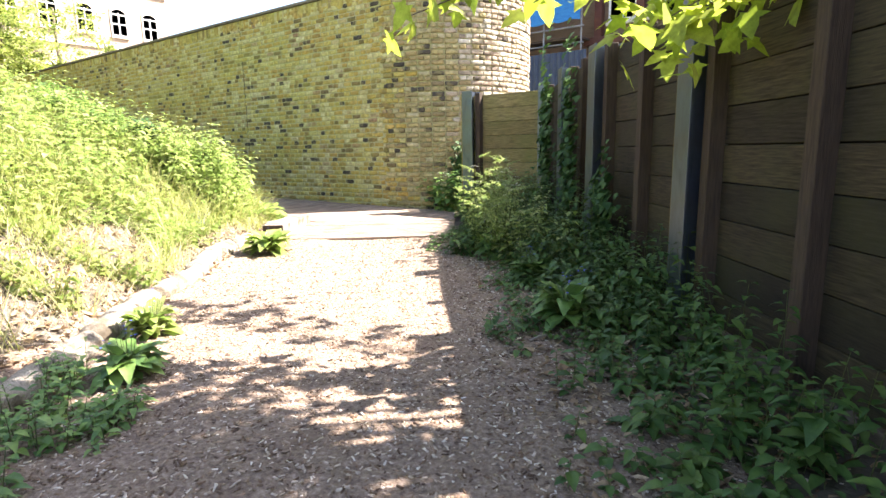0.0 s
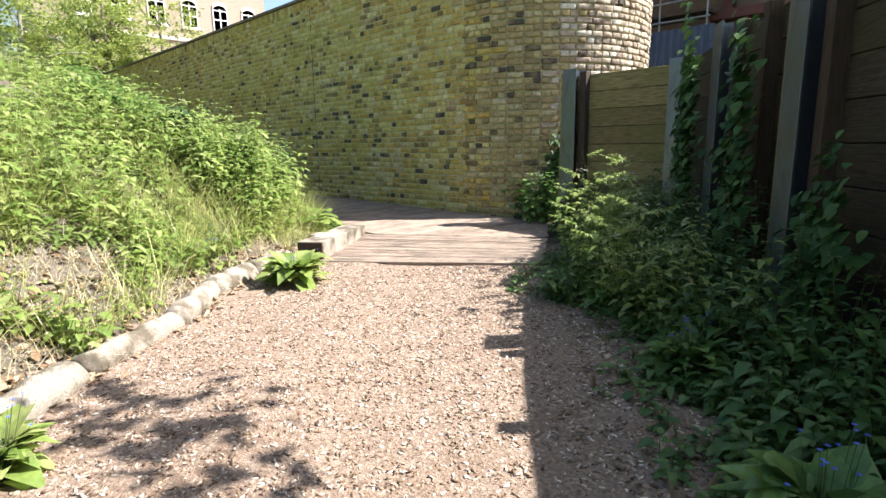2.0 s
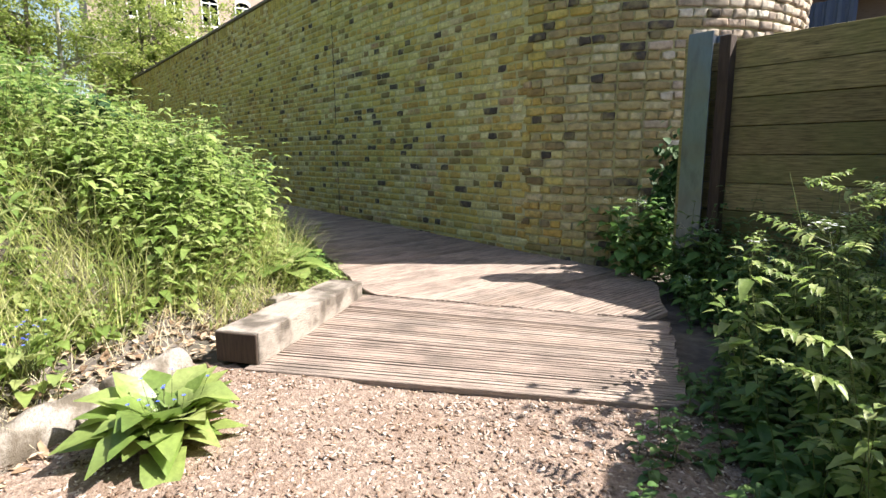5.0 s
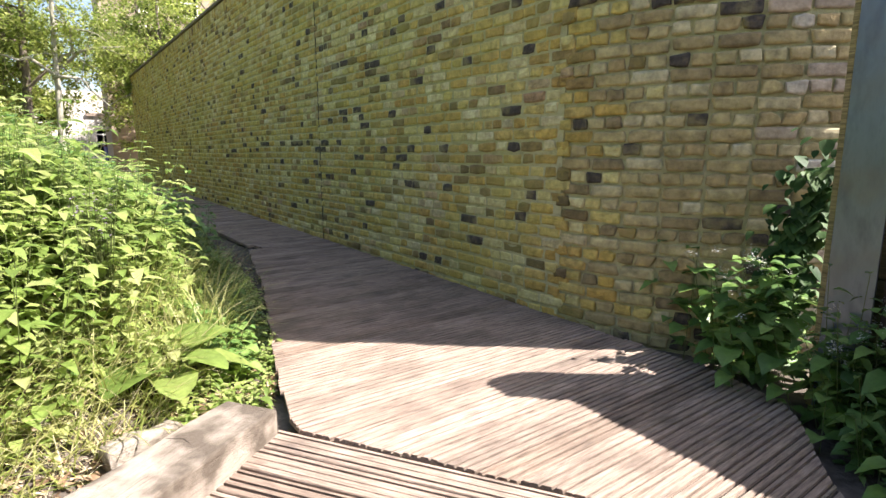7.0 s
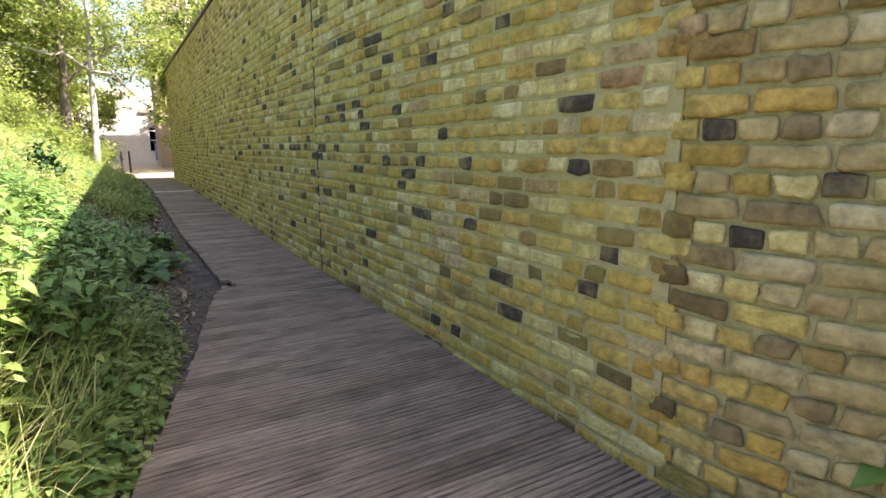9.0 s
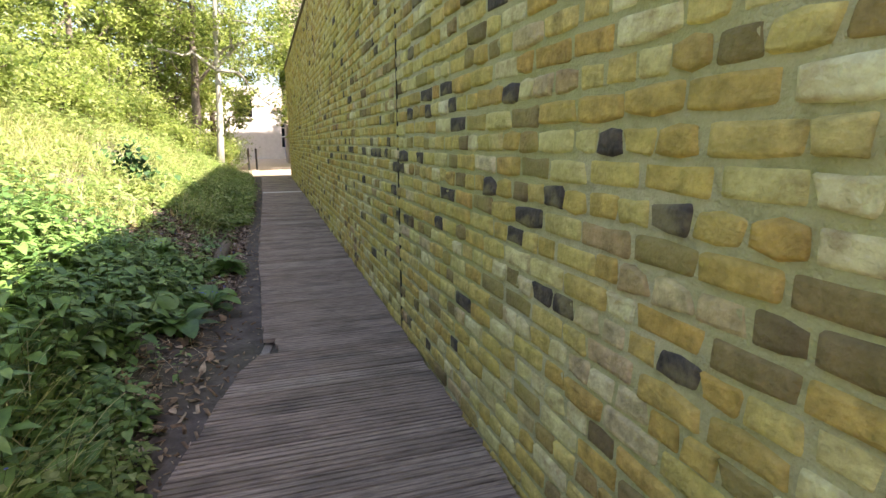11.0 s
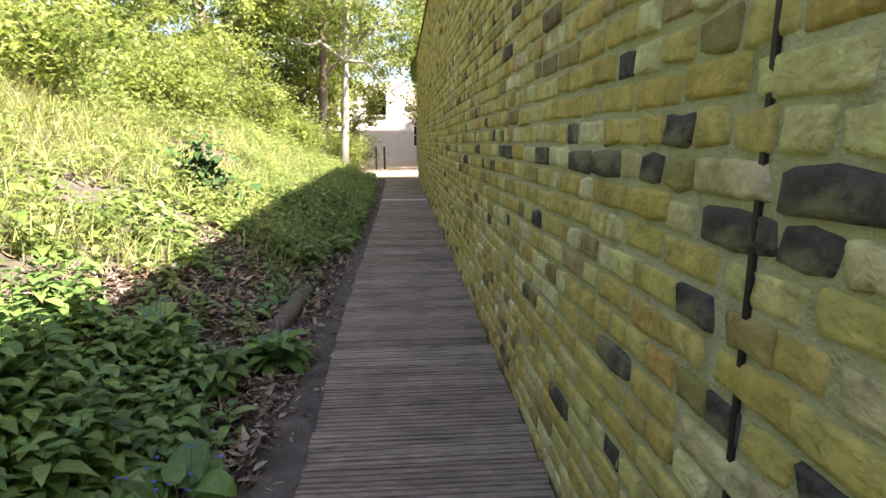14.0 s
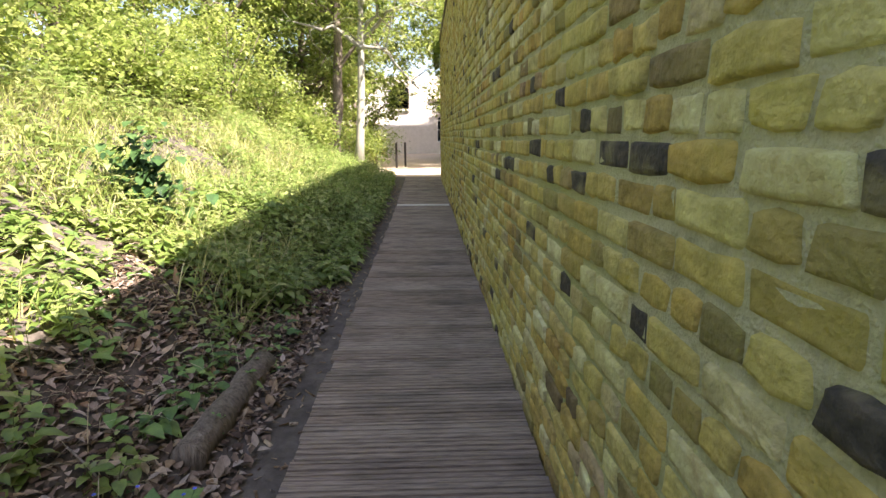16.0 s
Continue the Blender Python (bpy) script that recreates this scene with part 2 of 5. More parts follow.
M_SIGN = material("blue_board", [(0.03, 0.04, 0.2), (0.04, 0.055, 0.26)], "noise", 3, rough=0.5, bump=0)
M_YARD = material("sandy_paving", [(0.36, 0.27, 0.19), (0.48, 0.38, 0.28), (0.42, 0.33, 0.24)], "noise", 3, rough=0.9, bump=0.3)


# ---- building helpers ----
RNG = np.random.default_rng(7)


def fast_mesh(name, V, F, mat, smooth=False):
    V, F = np.asarray(V, dtype=np.float32), np.asarray(F, dtype=np.int32)
    me = bpy.data.meshes.new(name)
    k = F.shape[1]
    me.vertices.add(len(V))
    me.vertices.foreach_set("co", V.ravel())
    me.loops.add(F.size)
    me.loops.foreach_set("vertex_index", F.ravel())
    me.polygons.add(len(F))
    me.polygons.foreach_set("loop_start", np.arange(0, F.size, k, dtype=np.int32))
    me.update(calc_edges=True)
    me.materials.append(mat)
    if smooth:
        me.polygons.foreach_set("use_smooth", np.ones(len(F), dtype=bool))
    return me


def obj(name, me, parent=None, label=""):
    ob = new(name, me)
    if parent is not None:
        ob.parent = parent
    if label:
        ob["label"] = label
    return ob


def part(name, bm, mat, parent=None, label="", smooth=False):
    me = bpy.data.meshes.new(name)
    bmesh.ops.recalc_face_normals(bm, faces=bm.faces)
    bm.to_mesh(me)
    bm.free()
    me.materials.append(mat)
    if smooth:
        for f in me.polygons:
            f.use_smooth = True
    return obj(name, me, parent, label)


def empty(name, label, category, group="", kind="", at=(0, 0, 0)):
    ob = new(name)
    ob.location = at
    return tagged(ob, label, category, group, kind)


def box(bm, lo, hi, m=None, bevel=0.0):
    lo, hi = Vector(lo), Vector(hi)
    r = bmesh.ops.create_cube(bm, size=1, matrix=Matrix.Translation((lo + hi) / 2) @ Matrix.Diagonal((*(hi - lo), 1)))
    vs = r["verts"]
    if bevel:
        es = list({e for v in vs for e in v.link_edges})
        r = bmesh.ops.bevel(bm, geom=es, offset=bevel, segments=2, affect="EDGES", profile=0.5)
        vs = list({v for f in r["faces"] for v in f.verts} | {v for v in vs if v.is_valid})
    if m is not None:
        bmesh.ops.transform(bm, matrix=m, verts=vs)
    return bm


def tube(bm, pts, radii, sides=8):
    """A tapered tube along pts."""
    rings = []
    pts = [Vector(p) for p in pts]
    for i, p in enumerate(pts):
        d = (pts[min(i + 1, len(pts) - 1)] - pts[max(i - 1, 0)]).normalized()
        a = d.orthogonal().normalized() if i == 0 else (rings_axis - d * rings_axis.dot(d)).normalized()
        rings_axis = a
        b = d.cross(a)
        rings.append([bm.verts.new(p + (a * math.cos(2 * math.pi * k / sides) + b * math.sin(2 * math.pi * k / sides)) * radii[i]) for k in range(sides)])
    for r0, r1 in zip(rings, rings[1:]):
        for k in range(sides):
            bm.faces.new((r0[k], r0[(k + 1) % sides], r1[(k + 1) % sides], r1[k]))
    bm.faces.new(rings[0][::-1])
    bm.faces.new(rings[-1])
    return bm


# ---- lie of the land ----
EDGE = np.array([(0.2, -4.1), (-1.4, -1.9), (-2.2, -0.8), (-3.75, 1.34), (-4.54, 2.4), (-5.1, 2.95), (-5.6, 3.5), (-6.0, 4.15), (-6.75, 5.3),
                 (-7.6, 5.6), (-8.9, 5.85), (-10.6, 6.12), (-14.0, 6.12), (-21.0, 6.15), (-28.0, 5.95), (-36.0, 4.5), (-60.0, 0.0)])


def deck_z(x):
    return np.interp(-np.asarray(x, dtype=float), [3.5, 6, 10.6, 14, 21.5, 27.5, 34], [0.09, 0.10, 0.165, 0.2, 0.28, 0.31, 0.36])


def bank_distance(x, y):
    """How far (x, y) lies up the bank from the edge of the path; negative on the path."""
    x, y = np.asarray(x, dtype=float), np.asarray(y, dtype=float)
    best, sign = np.full(x.shape, 1e9), np.ones(x.shape)
    for (ax, ay), (bx, by) in zip(EDGE, EDGE[1:]):
        dx, dy = bx - ax, by - ay
        k = np.clip(((x - ax) * dx + (y - ay) * dy) / (dx * dx + dy * dy), 0, 1)
        d = np.hypot(x - ax - k * dx, y - ay - k * dy)
        s = np.sign(dx * (y - ay) - dy * (x - ax))
        sign = np.where(d < best, s, sign)
        best = np.minimum(d, best)
    return best * sign


def ground_z(x, y):
    x, y = np.asarray(x, dtype=float), np.asarray(y, dtype=float)
    d = bank_distance(x, y)
    base = np.where(x > -5.0, 0.0, deck_z(x) - 0.07) * np.clip((-x - 4.0) / 2.0, 0, 1)
    up = np.where(d < 0, 0, np.where(d < 0.25, 0.3 * d, np.where(d < 3.6, 0.075 + 0.56 * (d - 0.25), 1.951 + 0.12 * np.minimum(d - 3.6, 10))))
    far = np.clip((-x - 24) / 8, 0, 1)
    bumps = 0.05 * np.sin(x * 2.1 + 1.3 * np.sin(y * 1.7)) * np.sin(y * 2.6 + x) + 0.02 * np.sin(7 * x + 3 * y) * np.sin(6 * y - 2 * x)
    rough_k = np.clip(d / 0.6, 0, 1)
    lip = 0.012 * np.sin(3.3 * x + 1) * np.sin(2.9 * y)
    fr = ((x + 5.36) * 0.62 - (y - 4.17) * 0.784)
    base = base + 0.03 * np.clip(1 - np.abs(fr) / 0.8, 0, 1) * (d < 0.3) * (x > -6.2) * (y < 6.0)
    return base + up * (1 - 0.75 * far) + bumps * rough_k + lip * (1 - rough_k)


# ---- ground: one sheet to the horizon ----
def axis(fine_lo, fine_hi, step, far):
    inner = np.arange(fine_lo, fine_hi + step / 2, step)
    grow, out_lo, out_hi, g = 1.35, [], [], step
    a, b = fine_lo, fine_hi
    while a > -far or b < far:
        g *= grow
        a, b = a - g, b + g
        out_lo.append(a), out_hi.append(b)
    return np.array(out_lo[::-1] + list(inner) + out_hi)


gx, gy = axis(-34, 4, 0.15, 900), axis(-6, 9.5, 0.15, 900)
GX, GY = np.meshgrid(gx, gy, indexing="ij")
V = np.stack([GX, GY, ground_z(np.clip(GX, -60, 60), np.clip(GY, -40, 60))], -1).reshape(-1, 3)
ii = np.arange(len(gx) - 1)[:, None] * len(gy) + np.arange(len(gy) - 1)[None, :]
F = np.stack([ii, ii + len(gy), ii + len(gy) + 1, ii + 1], -1).reshape(-1, 4)
tagged(obj("ground", fast_mesh("ground", V, F, M_GROUND, True)), "dark bare soil of the path side and bank", "ground", kind="structure")

# ---- brick wall ----
WALL_Y, WALL_TOP, COURSE, STRETCH, HEAD = 7.54, 4.08, 0.0885, 0.238, 0.125
WALL_END = -27.5
TOWER_C, TOWER_R = (-6.65, 9.34), 1.8
JOINT_X = -10.80

wall = empty("wall_brick", "long high yellow stock brick wall with green algae", "wall", kind="structure")
bm = bmesh.new()
box(bm, (WALL_END, WALL_Y, -0.3), (TOWER_C[0], WALL_Y + 0.36, WALL_TOP - 0.06))
part("mortar_bed", bm, M_MORTAR, wall, "greenish lime mortar")
bm = bmesh.new()
box(bm, (WALL_END - 0.04, WALL_Y - 0.045, WALL_TOP - 0.055), (TOWER_C[0], WALL_Y + 0.4, WALL_TOP), bevel=0.008)
part("coping", bm, M_COPING, wall, "thin dark tile coping")


def pillow(w, h, depth, seed, wear=1.0):
    """The face of one worn brick: x along, z up, y towards -y; rounded arrises, gently uneven outline."""
    r = np.random.default_rng(seed)
    u = np.array([0, 0.035, 0.1, 0.5, 0.9, 0.965, 1.0])
    v = np.array([0, 0.09, 0.24, 0.76, 0.91, 1.0])
    U, W = np.meshgrid(u, v, indexing="ij")

    def sway():
        return sum(r.normal(0, 0.6) * np.sin(r.uniform(1.5, 7.0) * U + r.uniform(1.0, 4.5) * W + r.uniform(0, 6.28)) for _ in range(3))

    edge = ((U == 0) | (U == 1) | (W == 0) | (W == 1))
    inner = (U > 0.05) & (U < 0.95) & (W > 0.12) & (W < 0.88)
    y = np.where(edge, 0.006, np.where(inner, -depth, -depth * 0.85)) + 0.0014 * wear * sway() * inner + 0.001 * wear * r.normal() * (U - 0.5)
    c = np.abs(2 * U - 1) ** 7 * np.abs(2 * W - 1) ** 3
    x = (U - 0.5) * w * (1 - 0.022 * wear * c) + 0.0024 * wear * sway()
    z = (W - 0.5) * h * (1 - 0.05 * wear * c) + 0.0019 * wear * sway()
    return np.stack([x, y, z], -1).reshape(-1, 3)


def grid_faces(nu, nv):
    i = np.arange(nu - 1)[:, None] * nv + np.arange(nv - 1)[None, :]
    return np.stack([i, i + nv, i + nv + 1, i + 1], -1).reshape(-1, 4)


PF = grid_faces(7, 6)
VARIANTS = 30
STRETCHERS = [pillow(STRETCH - 0.014, COURSE - 0.014, 0.005 + 0.0035 * (k % 3), 100 + k, wear=2.3) for k in range(VARIANTS)]
HEADERS = [pillow(HEAD - 0.014, COURSE - 0.014, 0.005 + 0.0035 * (k % 3), 200 + k, wear=2.3) for k in range(VARIANTS)]
# burnt bricks that stand out in the wall
BURNT = [(-9.65, 1.26), (-8.845, 1.265), (-9.66, 1.80), (-9.66, 1.71), (-9.67, 1.62), (-10.2, 1.44), (-10.65, 1.44), (-10.95, 1.34), (-10.7, 1.34), (-11.39, 1.43), (-11.2, 1.44),
         (-11.6, 1.43), (-12.1, 1.44), (-12.84, 1.41), (-14.67, 1.32), (-13.2, 1.43), (-9.3, 2.2), (-9.5, 2.2), (-9.0, 2.28), (-12.36, 0.83), (-12.2, 1.18), (-13.6, 1.6), (-14.0, 1.43),
         (-8.6, 1.95), (-8.75, 2.55), (-9.5, 2.6), (-12.8, 1.1), (-11.3, 0.9), (-13.3, 0.95), (-14.3, 1.75)]
plain, burnt, near_bricks = [], [], []
rng = np.random.default_rng(3)
course_no = 0
z = -0.109
while z < WALL_TOP - 0.2:
    # courses of headers and of stretchers by turns, with a stray bat here and there
    x = -5.2 - (0.06 if course_no % 2 else 0.0) - rng.uniform(0, 0.03)
    while x > WALL_END:
        head = (course_no % 2 == 0) != (rng.random() < 0.14)
        k = rng.uniform(0.88, 1.2) if head else rng.uniform(0.9, 1.06)
        w = (HEAD if head else STRETCH) * k
        xc = x - w / 2
        x -= w
        if x < WALL_END + 0.02 or xc > TOWER_C[0] + 0.02:
            continue
        if abs(xc - JOINT_X) < 0.02:
            xc += 0.03
        zc = z + COURSE / 2
        if zc < deck_z(xc) - 0.06:
            continue
        jx, jz = rng.normal(0, 0.003), rng.normal(0, 0.003) + 0.008 * math.sin(xc * 0.9 + course_no * 0.4)
        hit = min(((xc - bx) / w) ** 2 + ((zc - bz) / COURSE) ** 2 for bx, bz in BURNT) < 0.25
        dark = hit or rng.random() < (0.06 if head else 0.02)
        shape = (HEADERS if head else STRETCHERS)[rng.integers(VARIANTS)]
        proud = float(np.clip(rng.normal(-0.001, 0.002), -0.005, 0.002))
        near = -11.2 < xc < -8.75 and 0.75 < zc < 1.87
        (burnt if dark and not near else near_bricks if near else plain).append((shape, (xc + jx, WALL_Y + proud, zc + jz), head, dark, k))
    z += COURSE
    course_no += 1


def joined(items, faces):
    V = np.concatenate([s * np.array([(*rest, 1.0)[2 if len(rest) > 2 else -1], 1, 1]) + np.array(p) for s, p, *rest in items])
    n = len(items[0][0])
    F = (faces[None] + (np.arange(len(items)) * n)[:, None, None]).reshape(-1, faces.shape[1])
    return V, F


near_keep, near_rest = near_bricks[:290], near_bricks[290:]
plain += [b for b in near_rest if not b[3]]
burnt += [b for b in near_rest if b[3]]
tagged(obj("brickwork", fast_mesh("brickwork", *joined(plain, PF), M_BRICK, True), wall), "worn yellow and brown stock bricks", kind="stuff")
tagged(obj("burnt_brickwork", fast_mesh("burnt_brickwork", *joined(burnt, PF), M_BLUE_BRICK, True), wall), "dark burnt bricks", kind="stuff")

# soldier course under the coping
sold = pillow(0.07, 0.2, 0.012, 77)
items = [(sold, (sx, WALL_Y + rng.normal(0, 0.003), WALL_TOP - 0.16), True, False) for sx in np.arange(WALL_END + 0.05, TOWER_C[0], 0.081)]
tagged(obj("soldier_course", fast_mesh("soldier_course", *joined(items, PF), M_BRICK, True), wall), "upright bricks under the coping", kind="stuff")
bm = bmesh.new()
box(bm, (JOINT_X - 0.006, WALL_Y - 0.009, -0.05), (JOINT_X + 0.006, WALL_Y + 0.02, WALL_TOP - 0.27))
part("movement_joint", bm, M_BLACK, wall, "dark vertical movement joint")
bm = bmesh.new()
box(bm, (WALL_END, WALL_Y + 0.36, -0.3), (WALL_END + 0.36, WALL_Y + 14, WALL_TOP))
part("return_wall", bm, M_MORTAR, wall)

# ---- round tower at the end of the wall ----
tower = empty("round_tower", "round brick tower end with bulging pale bricks", "tower", kind="structure")
bm = bmesh.new()
bmesh.ops.create_cone(bm, segments=72, radius1=TOWER_R - 0.012, radius2=TOWER_R - 0.012, depth=4.4, cap_ends=True, matrix=Matrix.Translation((*TOWER_C, 1.9)))
part("core", bm, M_MORTAR, tower, smooth=False)
items, tower_burnt, tower_yellow, tower_pale = [], [], [], []
z, c = -0.05, 0
while z < 4.0:
    arc, k = -0.05 * (c % 2), c
    while arc < TOWER_R * 2.5:
        w = HEAD if c % 2 else STRETCH
        if arc > 1.7 and w == STRETCH:
            w = 0.165
        k += 1
        a = -math.pi / 2 + (arc + w / 2) / TOWER_R
        arc += w
        s = (HEADERS if w == HEAD else STRETCHERS)[rng.integers(VARIANTS)].copy()
        if w == 0.165:
            s[:, 0] *= 0.72
        s[:, 1] = np.where(s[:, 1] < 0, s[:, 1] * (2.4 if arc > 1.7 else 1.2), s[:, 1])
        ca, sa = math.cos(a), math.sin(a)
        px, py = -sa * s[:, 0] + ca * -s[:, 1], ca * s[:, 0] + sa * -s[:, 1]
        jz = rng.normal(0, 0.003)
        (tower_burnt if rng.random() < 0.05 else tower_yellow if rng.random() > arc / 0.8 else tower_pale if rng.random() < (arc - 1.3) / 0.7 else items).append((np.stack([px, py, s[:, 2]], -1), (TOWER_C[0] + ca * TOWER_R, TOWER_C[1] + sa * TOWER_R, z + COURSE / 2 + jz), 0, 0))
    z += COURSE
    c += 1
tagged(obj("burnt_brickwork", fast_mesh("burnt_brickwork", *joined(tower_burnt, PF), M_BLUE_BRICK, True), tower), "dark burnt bricks", kind="stuff")
tagged(obj("yellow_brickwork", fast_mesh("yellow_brickwork", *joined(tower_yellow, PF), M_BRICK, True), tower), "worn yellow stock bricks", kind="stuff")
tagged(obj("pale_brickwork", fast_mesh("pale_brickwork", *joined(tower_pale, PF), M_TOWER_PALE, True), tower), "bulging pale bricks, lightened for the sun on this side", kind="stuff")
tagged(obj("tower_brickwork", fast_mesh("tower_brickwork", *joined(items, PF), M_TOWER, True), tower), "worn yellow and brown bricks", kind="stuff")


# ---- boardwalk ----
deck = empty("boardwalk", "weathered grooved timber boardwalk along the brick wall", "boardwalk", kind="structure")
FRONT_L, FRONT_R = Vector((-5.45, 4.10)), Vector((-3.74, 5.45))
SEAM_L, SEAM_R = Vector((-6.25, 5.31)), Vector((-4.39, 6.46))


def board_profile(w, t=0.032, grooves=3):
    """Across the board: (offset, height) with narrow worn grooves, some nearly filled."""
    pts = [(0.0, -t), (0.0, -0.005), (0.004, 0.0)]
    pitch = (w - 0.016) / grooves
    for g in range(grooves):
        a = 0.008 + pitch * (g + rnd.uniform(0.3, 0.5))
        k = pitch * rnd.choice((0.09, 0.17, 0.22, 0.3))
        depth = 0.012 if k > 0.1 * pitch else 0.004
        pts += [(a, 0.0), (a + pitch * 0.05, -depth), (a + pitch * 0.05 + k, -depth), (a + pitch * 0.1 + k, 0.0)]
    pts += [(w - 0.004, 0.0), (w, -0.005), (w, -t)]
    return pts


def board_mesh(a0, a1, b0, b1, zs, w, jit):
    """A board whose near edge runs a0-a1 and far edge b0-b1 (2D points); zs: heights of both edges."""
    prof = board_profile(w)
    V, n = [], len(prof)
    mid = (a0 + a1 + b0 + b1) / 4
    turn = math.atan2(a1.y - a0.y, a1.x - a0.x) - math.pi / 2
    ct, st = math.cos(-turn), math.sin(-turn)
    for s in (0, 1):
        A, B = (a0, b0) if s == 0 else (a1, b1)
        for o, h in prof:
            k = o / w
            p = A.lerp(B, k)
            q = p - mid
            V.append((q.x * ct - q.y * st, q.x * st + q.y * ct, zs[0] * (1 - k) + zs[1] * k + h + jit[s]))
    me = bpy.data.meshes.new("board")
    faces = [(i, i + 1, n + i + 1, n + i) for i in range(n - 1)]
    faces += [tuple(range(n))[::-1], tuple(range(n, 2 * n))]
    me.from_pydata(V, [], faces)
    me.materials.append(M_DECK)
    me.materials.append(M_GROOVE)
    # deep groove floors get the painted shade colour
    for f in me.polygons:
        c = [prof[v % n] for v in f.vertices]
        if len(c) == 4 and all(-0.03 < h < -0.007 for _, h in c):
            f.material_index = 1
    ob = obj("board", me, deck)
    ob.matrix_world = pose(mid.x, mid.y, 0, 0, 0, math.degrees(turn))
    return ob


rnd = random.Random(5)
NB = 10
for i in range(NB):
    k0, k1 = i / NB, (i + 0.94) / NB
    a0, b0 = FRONT_L.lerp(SEAM_L, k0), FRONT_L.lerp(SEAM_L, k1)
    a1, b1 = FRONT_R.lerp(SEAM_R, k0), FRONT_R.lerp(SEAM_R, k1)
    e = rnd.uniform(-0.015, 0.02)
    d = (a1 - a0).normalized()
    board_mesh(a0 - d * e, a1 + d * rnd.uniform(-0.02, 0.02), b0 - d * e, b1 + d * 0.01, (0.065 + 0.03 * k0, 0.065 + 0.03 * k1), (b0 - a0).length, (rnd.uniform(-0.004, 0.004), rnd.uniform(-0.004, 0.004)))

LEFT = [(-4.37, 6.48), (-6.24, 5.335), (-6.7, 5.45), (-7.2, 5.6), (-7.8, 5.76), (-8.9, 6.08), (-10.35, 6.4), (-10.62, 6.55), (-14, 6.5), (-21, 6.55), (-28.5, 6.5)]
RIGHT = [(-4.37, 6.5), (-4.67, 6.86), (-5.0, 7.38), (-5.4, 7.5), (-5.8, 7.525), (-28.5, 7.525)]
left_y = lambda x: float(np.interp(-x, [-p[0] for p in LEFT], [p[1] for p in LEFT]))
right_y = lambda x: float(np.interp(-x, [-p[0] for p in RIGHT], [p[1] for p in RIGHT]))
x, BW = -4.5, 0.142
while x > -28.2:
    x1 = x - BW * 0.94
    e, g = rnd.uniform(-0.012, 0.012), rnd.uniform(-0.01, 0.008)
    z0, z1 = float(deck_z(x)), float(deck_z(x1))
    broken = 0.09 if -10.78 < x < -10.6 else 0.0
    board_mesh(Vector((x, left_y(x) + e + broken)), Vector((x, right_y(x) + g)), Vector((x1, left_y(x1) + e + broken)), Vector((x1, right_y(x1) + g)), (z0, z1), BW * 0.94,
               (rnd.uniform(-0.005, 0.005), rnd.uniform(-0.004, 0.004)))
    x -= BW
# joists below
bm = bmesh.new()
for jx in np.arange(-6.9, -27.5, -0.7):
    ly0, ly1 = left_y(jx) + 0.07, left_y(jx - 0.69) + 0.07
    tube(bm, [(jx, ly0, float(deck_z(jx)) - 0.085), (jx - 0.69, ly1, float(deck_z(jx - 0.69)) - 0.085)], [0.04, 0.04], 4)
part("joist", bm, M_BEAM, deck)
# sunlit gap across the far boards, drawn as a solid pale strip
bm = bmesh.new()
box(bm, (-21.5, 6.56, 0.275), (-21.39, 7.5, 0.297), bevel=0.004)
part("edge_strip", bm, M_TRIM, deck, "pale strip standing for sunlight across the boards")


# ---- sleeper beside the boardwalk ----
def sleeper():
    a, b = Vector((-5.56, 4.10)), Vector((-6.34, 5.20))
    d = b - a
    L = d.length
    thing = empty("timber_sleeper", "weathered grey timber sleeper edging the boardwalk", "sleeper", at=(0, 0, 0))
    thing.matrix_world = pose((a.x + b.x) / 2, (a.y + b.y) / 2, 0.145, 0, 1.2, math.degrees(math.atan2(d.y, d.x)))
    bm = bmesh.new()
    box(bm, (-L / 2, -0.135, -0.095), (L / 2, 0.135, 0.085), bevel=0.012)
    bmesh.ops.subdivide_edges(bm, edges=[e for e in bm.edges if e.calc_length() > 0.4], cuts=14)
    for v in bm.verts:
        v.co += Vector((0, noise.noise(v.co * 5) * 0.008, noise.noise(v.co * 6 + Vector((3, 1, 2))) * 0.007))
    part("beam", bm, M_BEAM, thing)
    bm = bmesh.new()
    box(bm, (-L / 2 - 0.012, -0.128, -0.088), (-L / 2 + 0.004, 0.128, 0.078), bevel=0.006)
    part("end_grain", bm, M_POST_WOOD, thing, "dark sawn end")
    for k, (x0, y0, y1) in enumerate(((0.3, -0.02, 0.12), (-0.1, -0.06, 0.05))):
        bm = bmesh.new()
        tube(bm, [(x0, y0, 0.083), (x0 + 0.03, (y0 + y1) / 2, 0.084), (x0 + 0.01, y1, 0.083)], [0.003, 0.005, 0.003], 5)
        part("saw_kerf", bm, M_GROOVE, thing, "dark split across the grain")
    return thing


sleeper()


def offcut(at, size, turn, seed):
    bm = bmesh.new()
    box(bm, (-size[0] / 2, -size[1] / 2, -0.04), (size[0] / 2, size[1] / 2, size[2]), bevel=0.02)
    bmesh.ops.subdivide_edges(bm, edges=bm.edges[:], cuts=2, use_grid_fill=True)
    for v in bm.verts:
        v.co += Vector(noise.noise_vector(v.co * 9 + Vector((seed, 0, 0)))) * 0.025
    ob = tagged(part("timber_offcut", bm, M_LOG, smooth=True), "broken grey timber offcut lying behind the sleeper", "timber")
    ob.matrix_world = pose(at[0], at[1], float(ground_z(*at)), 0, 6, turn)


offcut((-6.5, 4.78), (0.34, 0.12, 0.1), 118, 1)


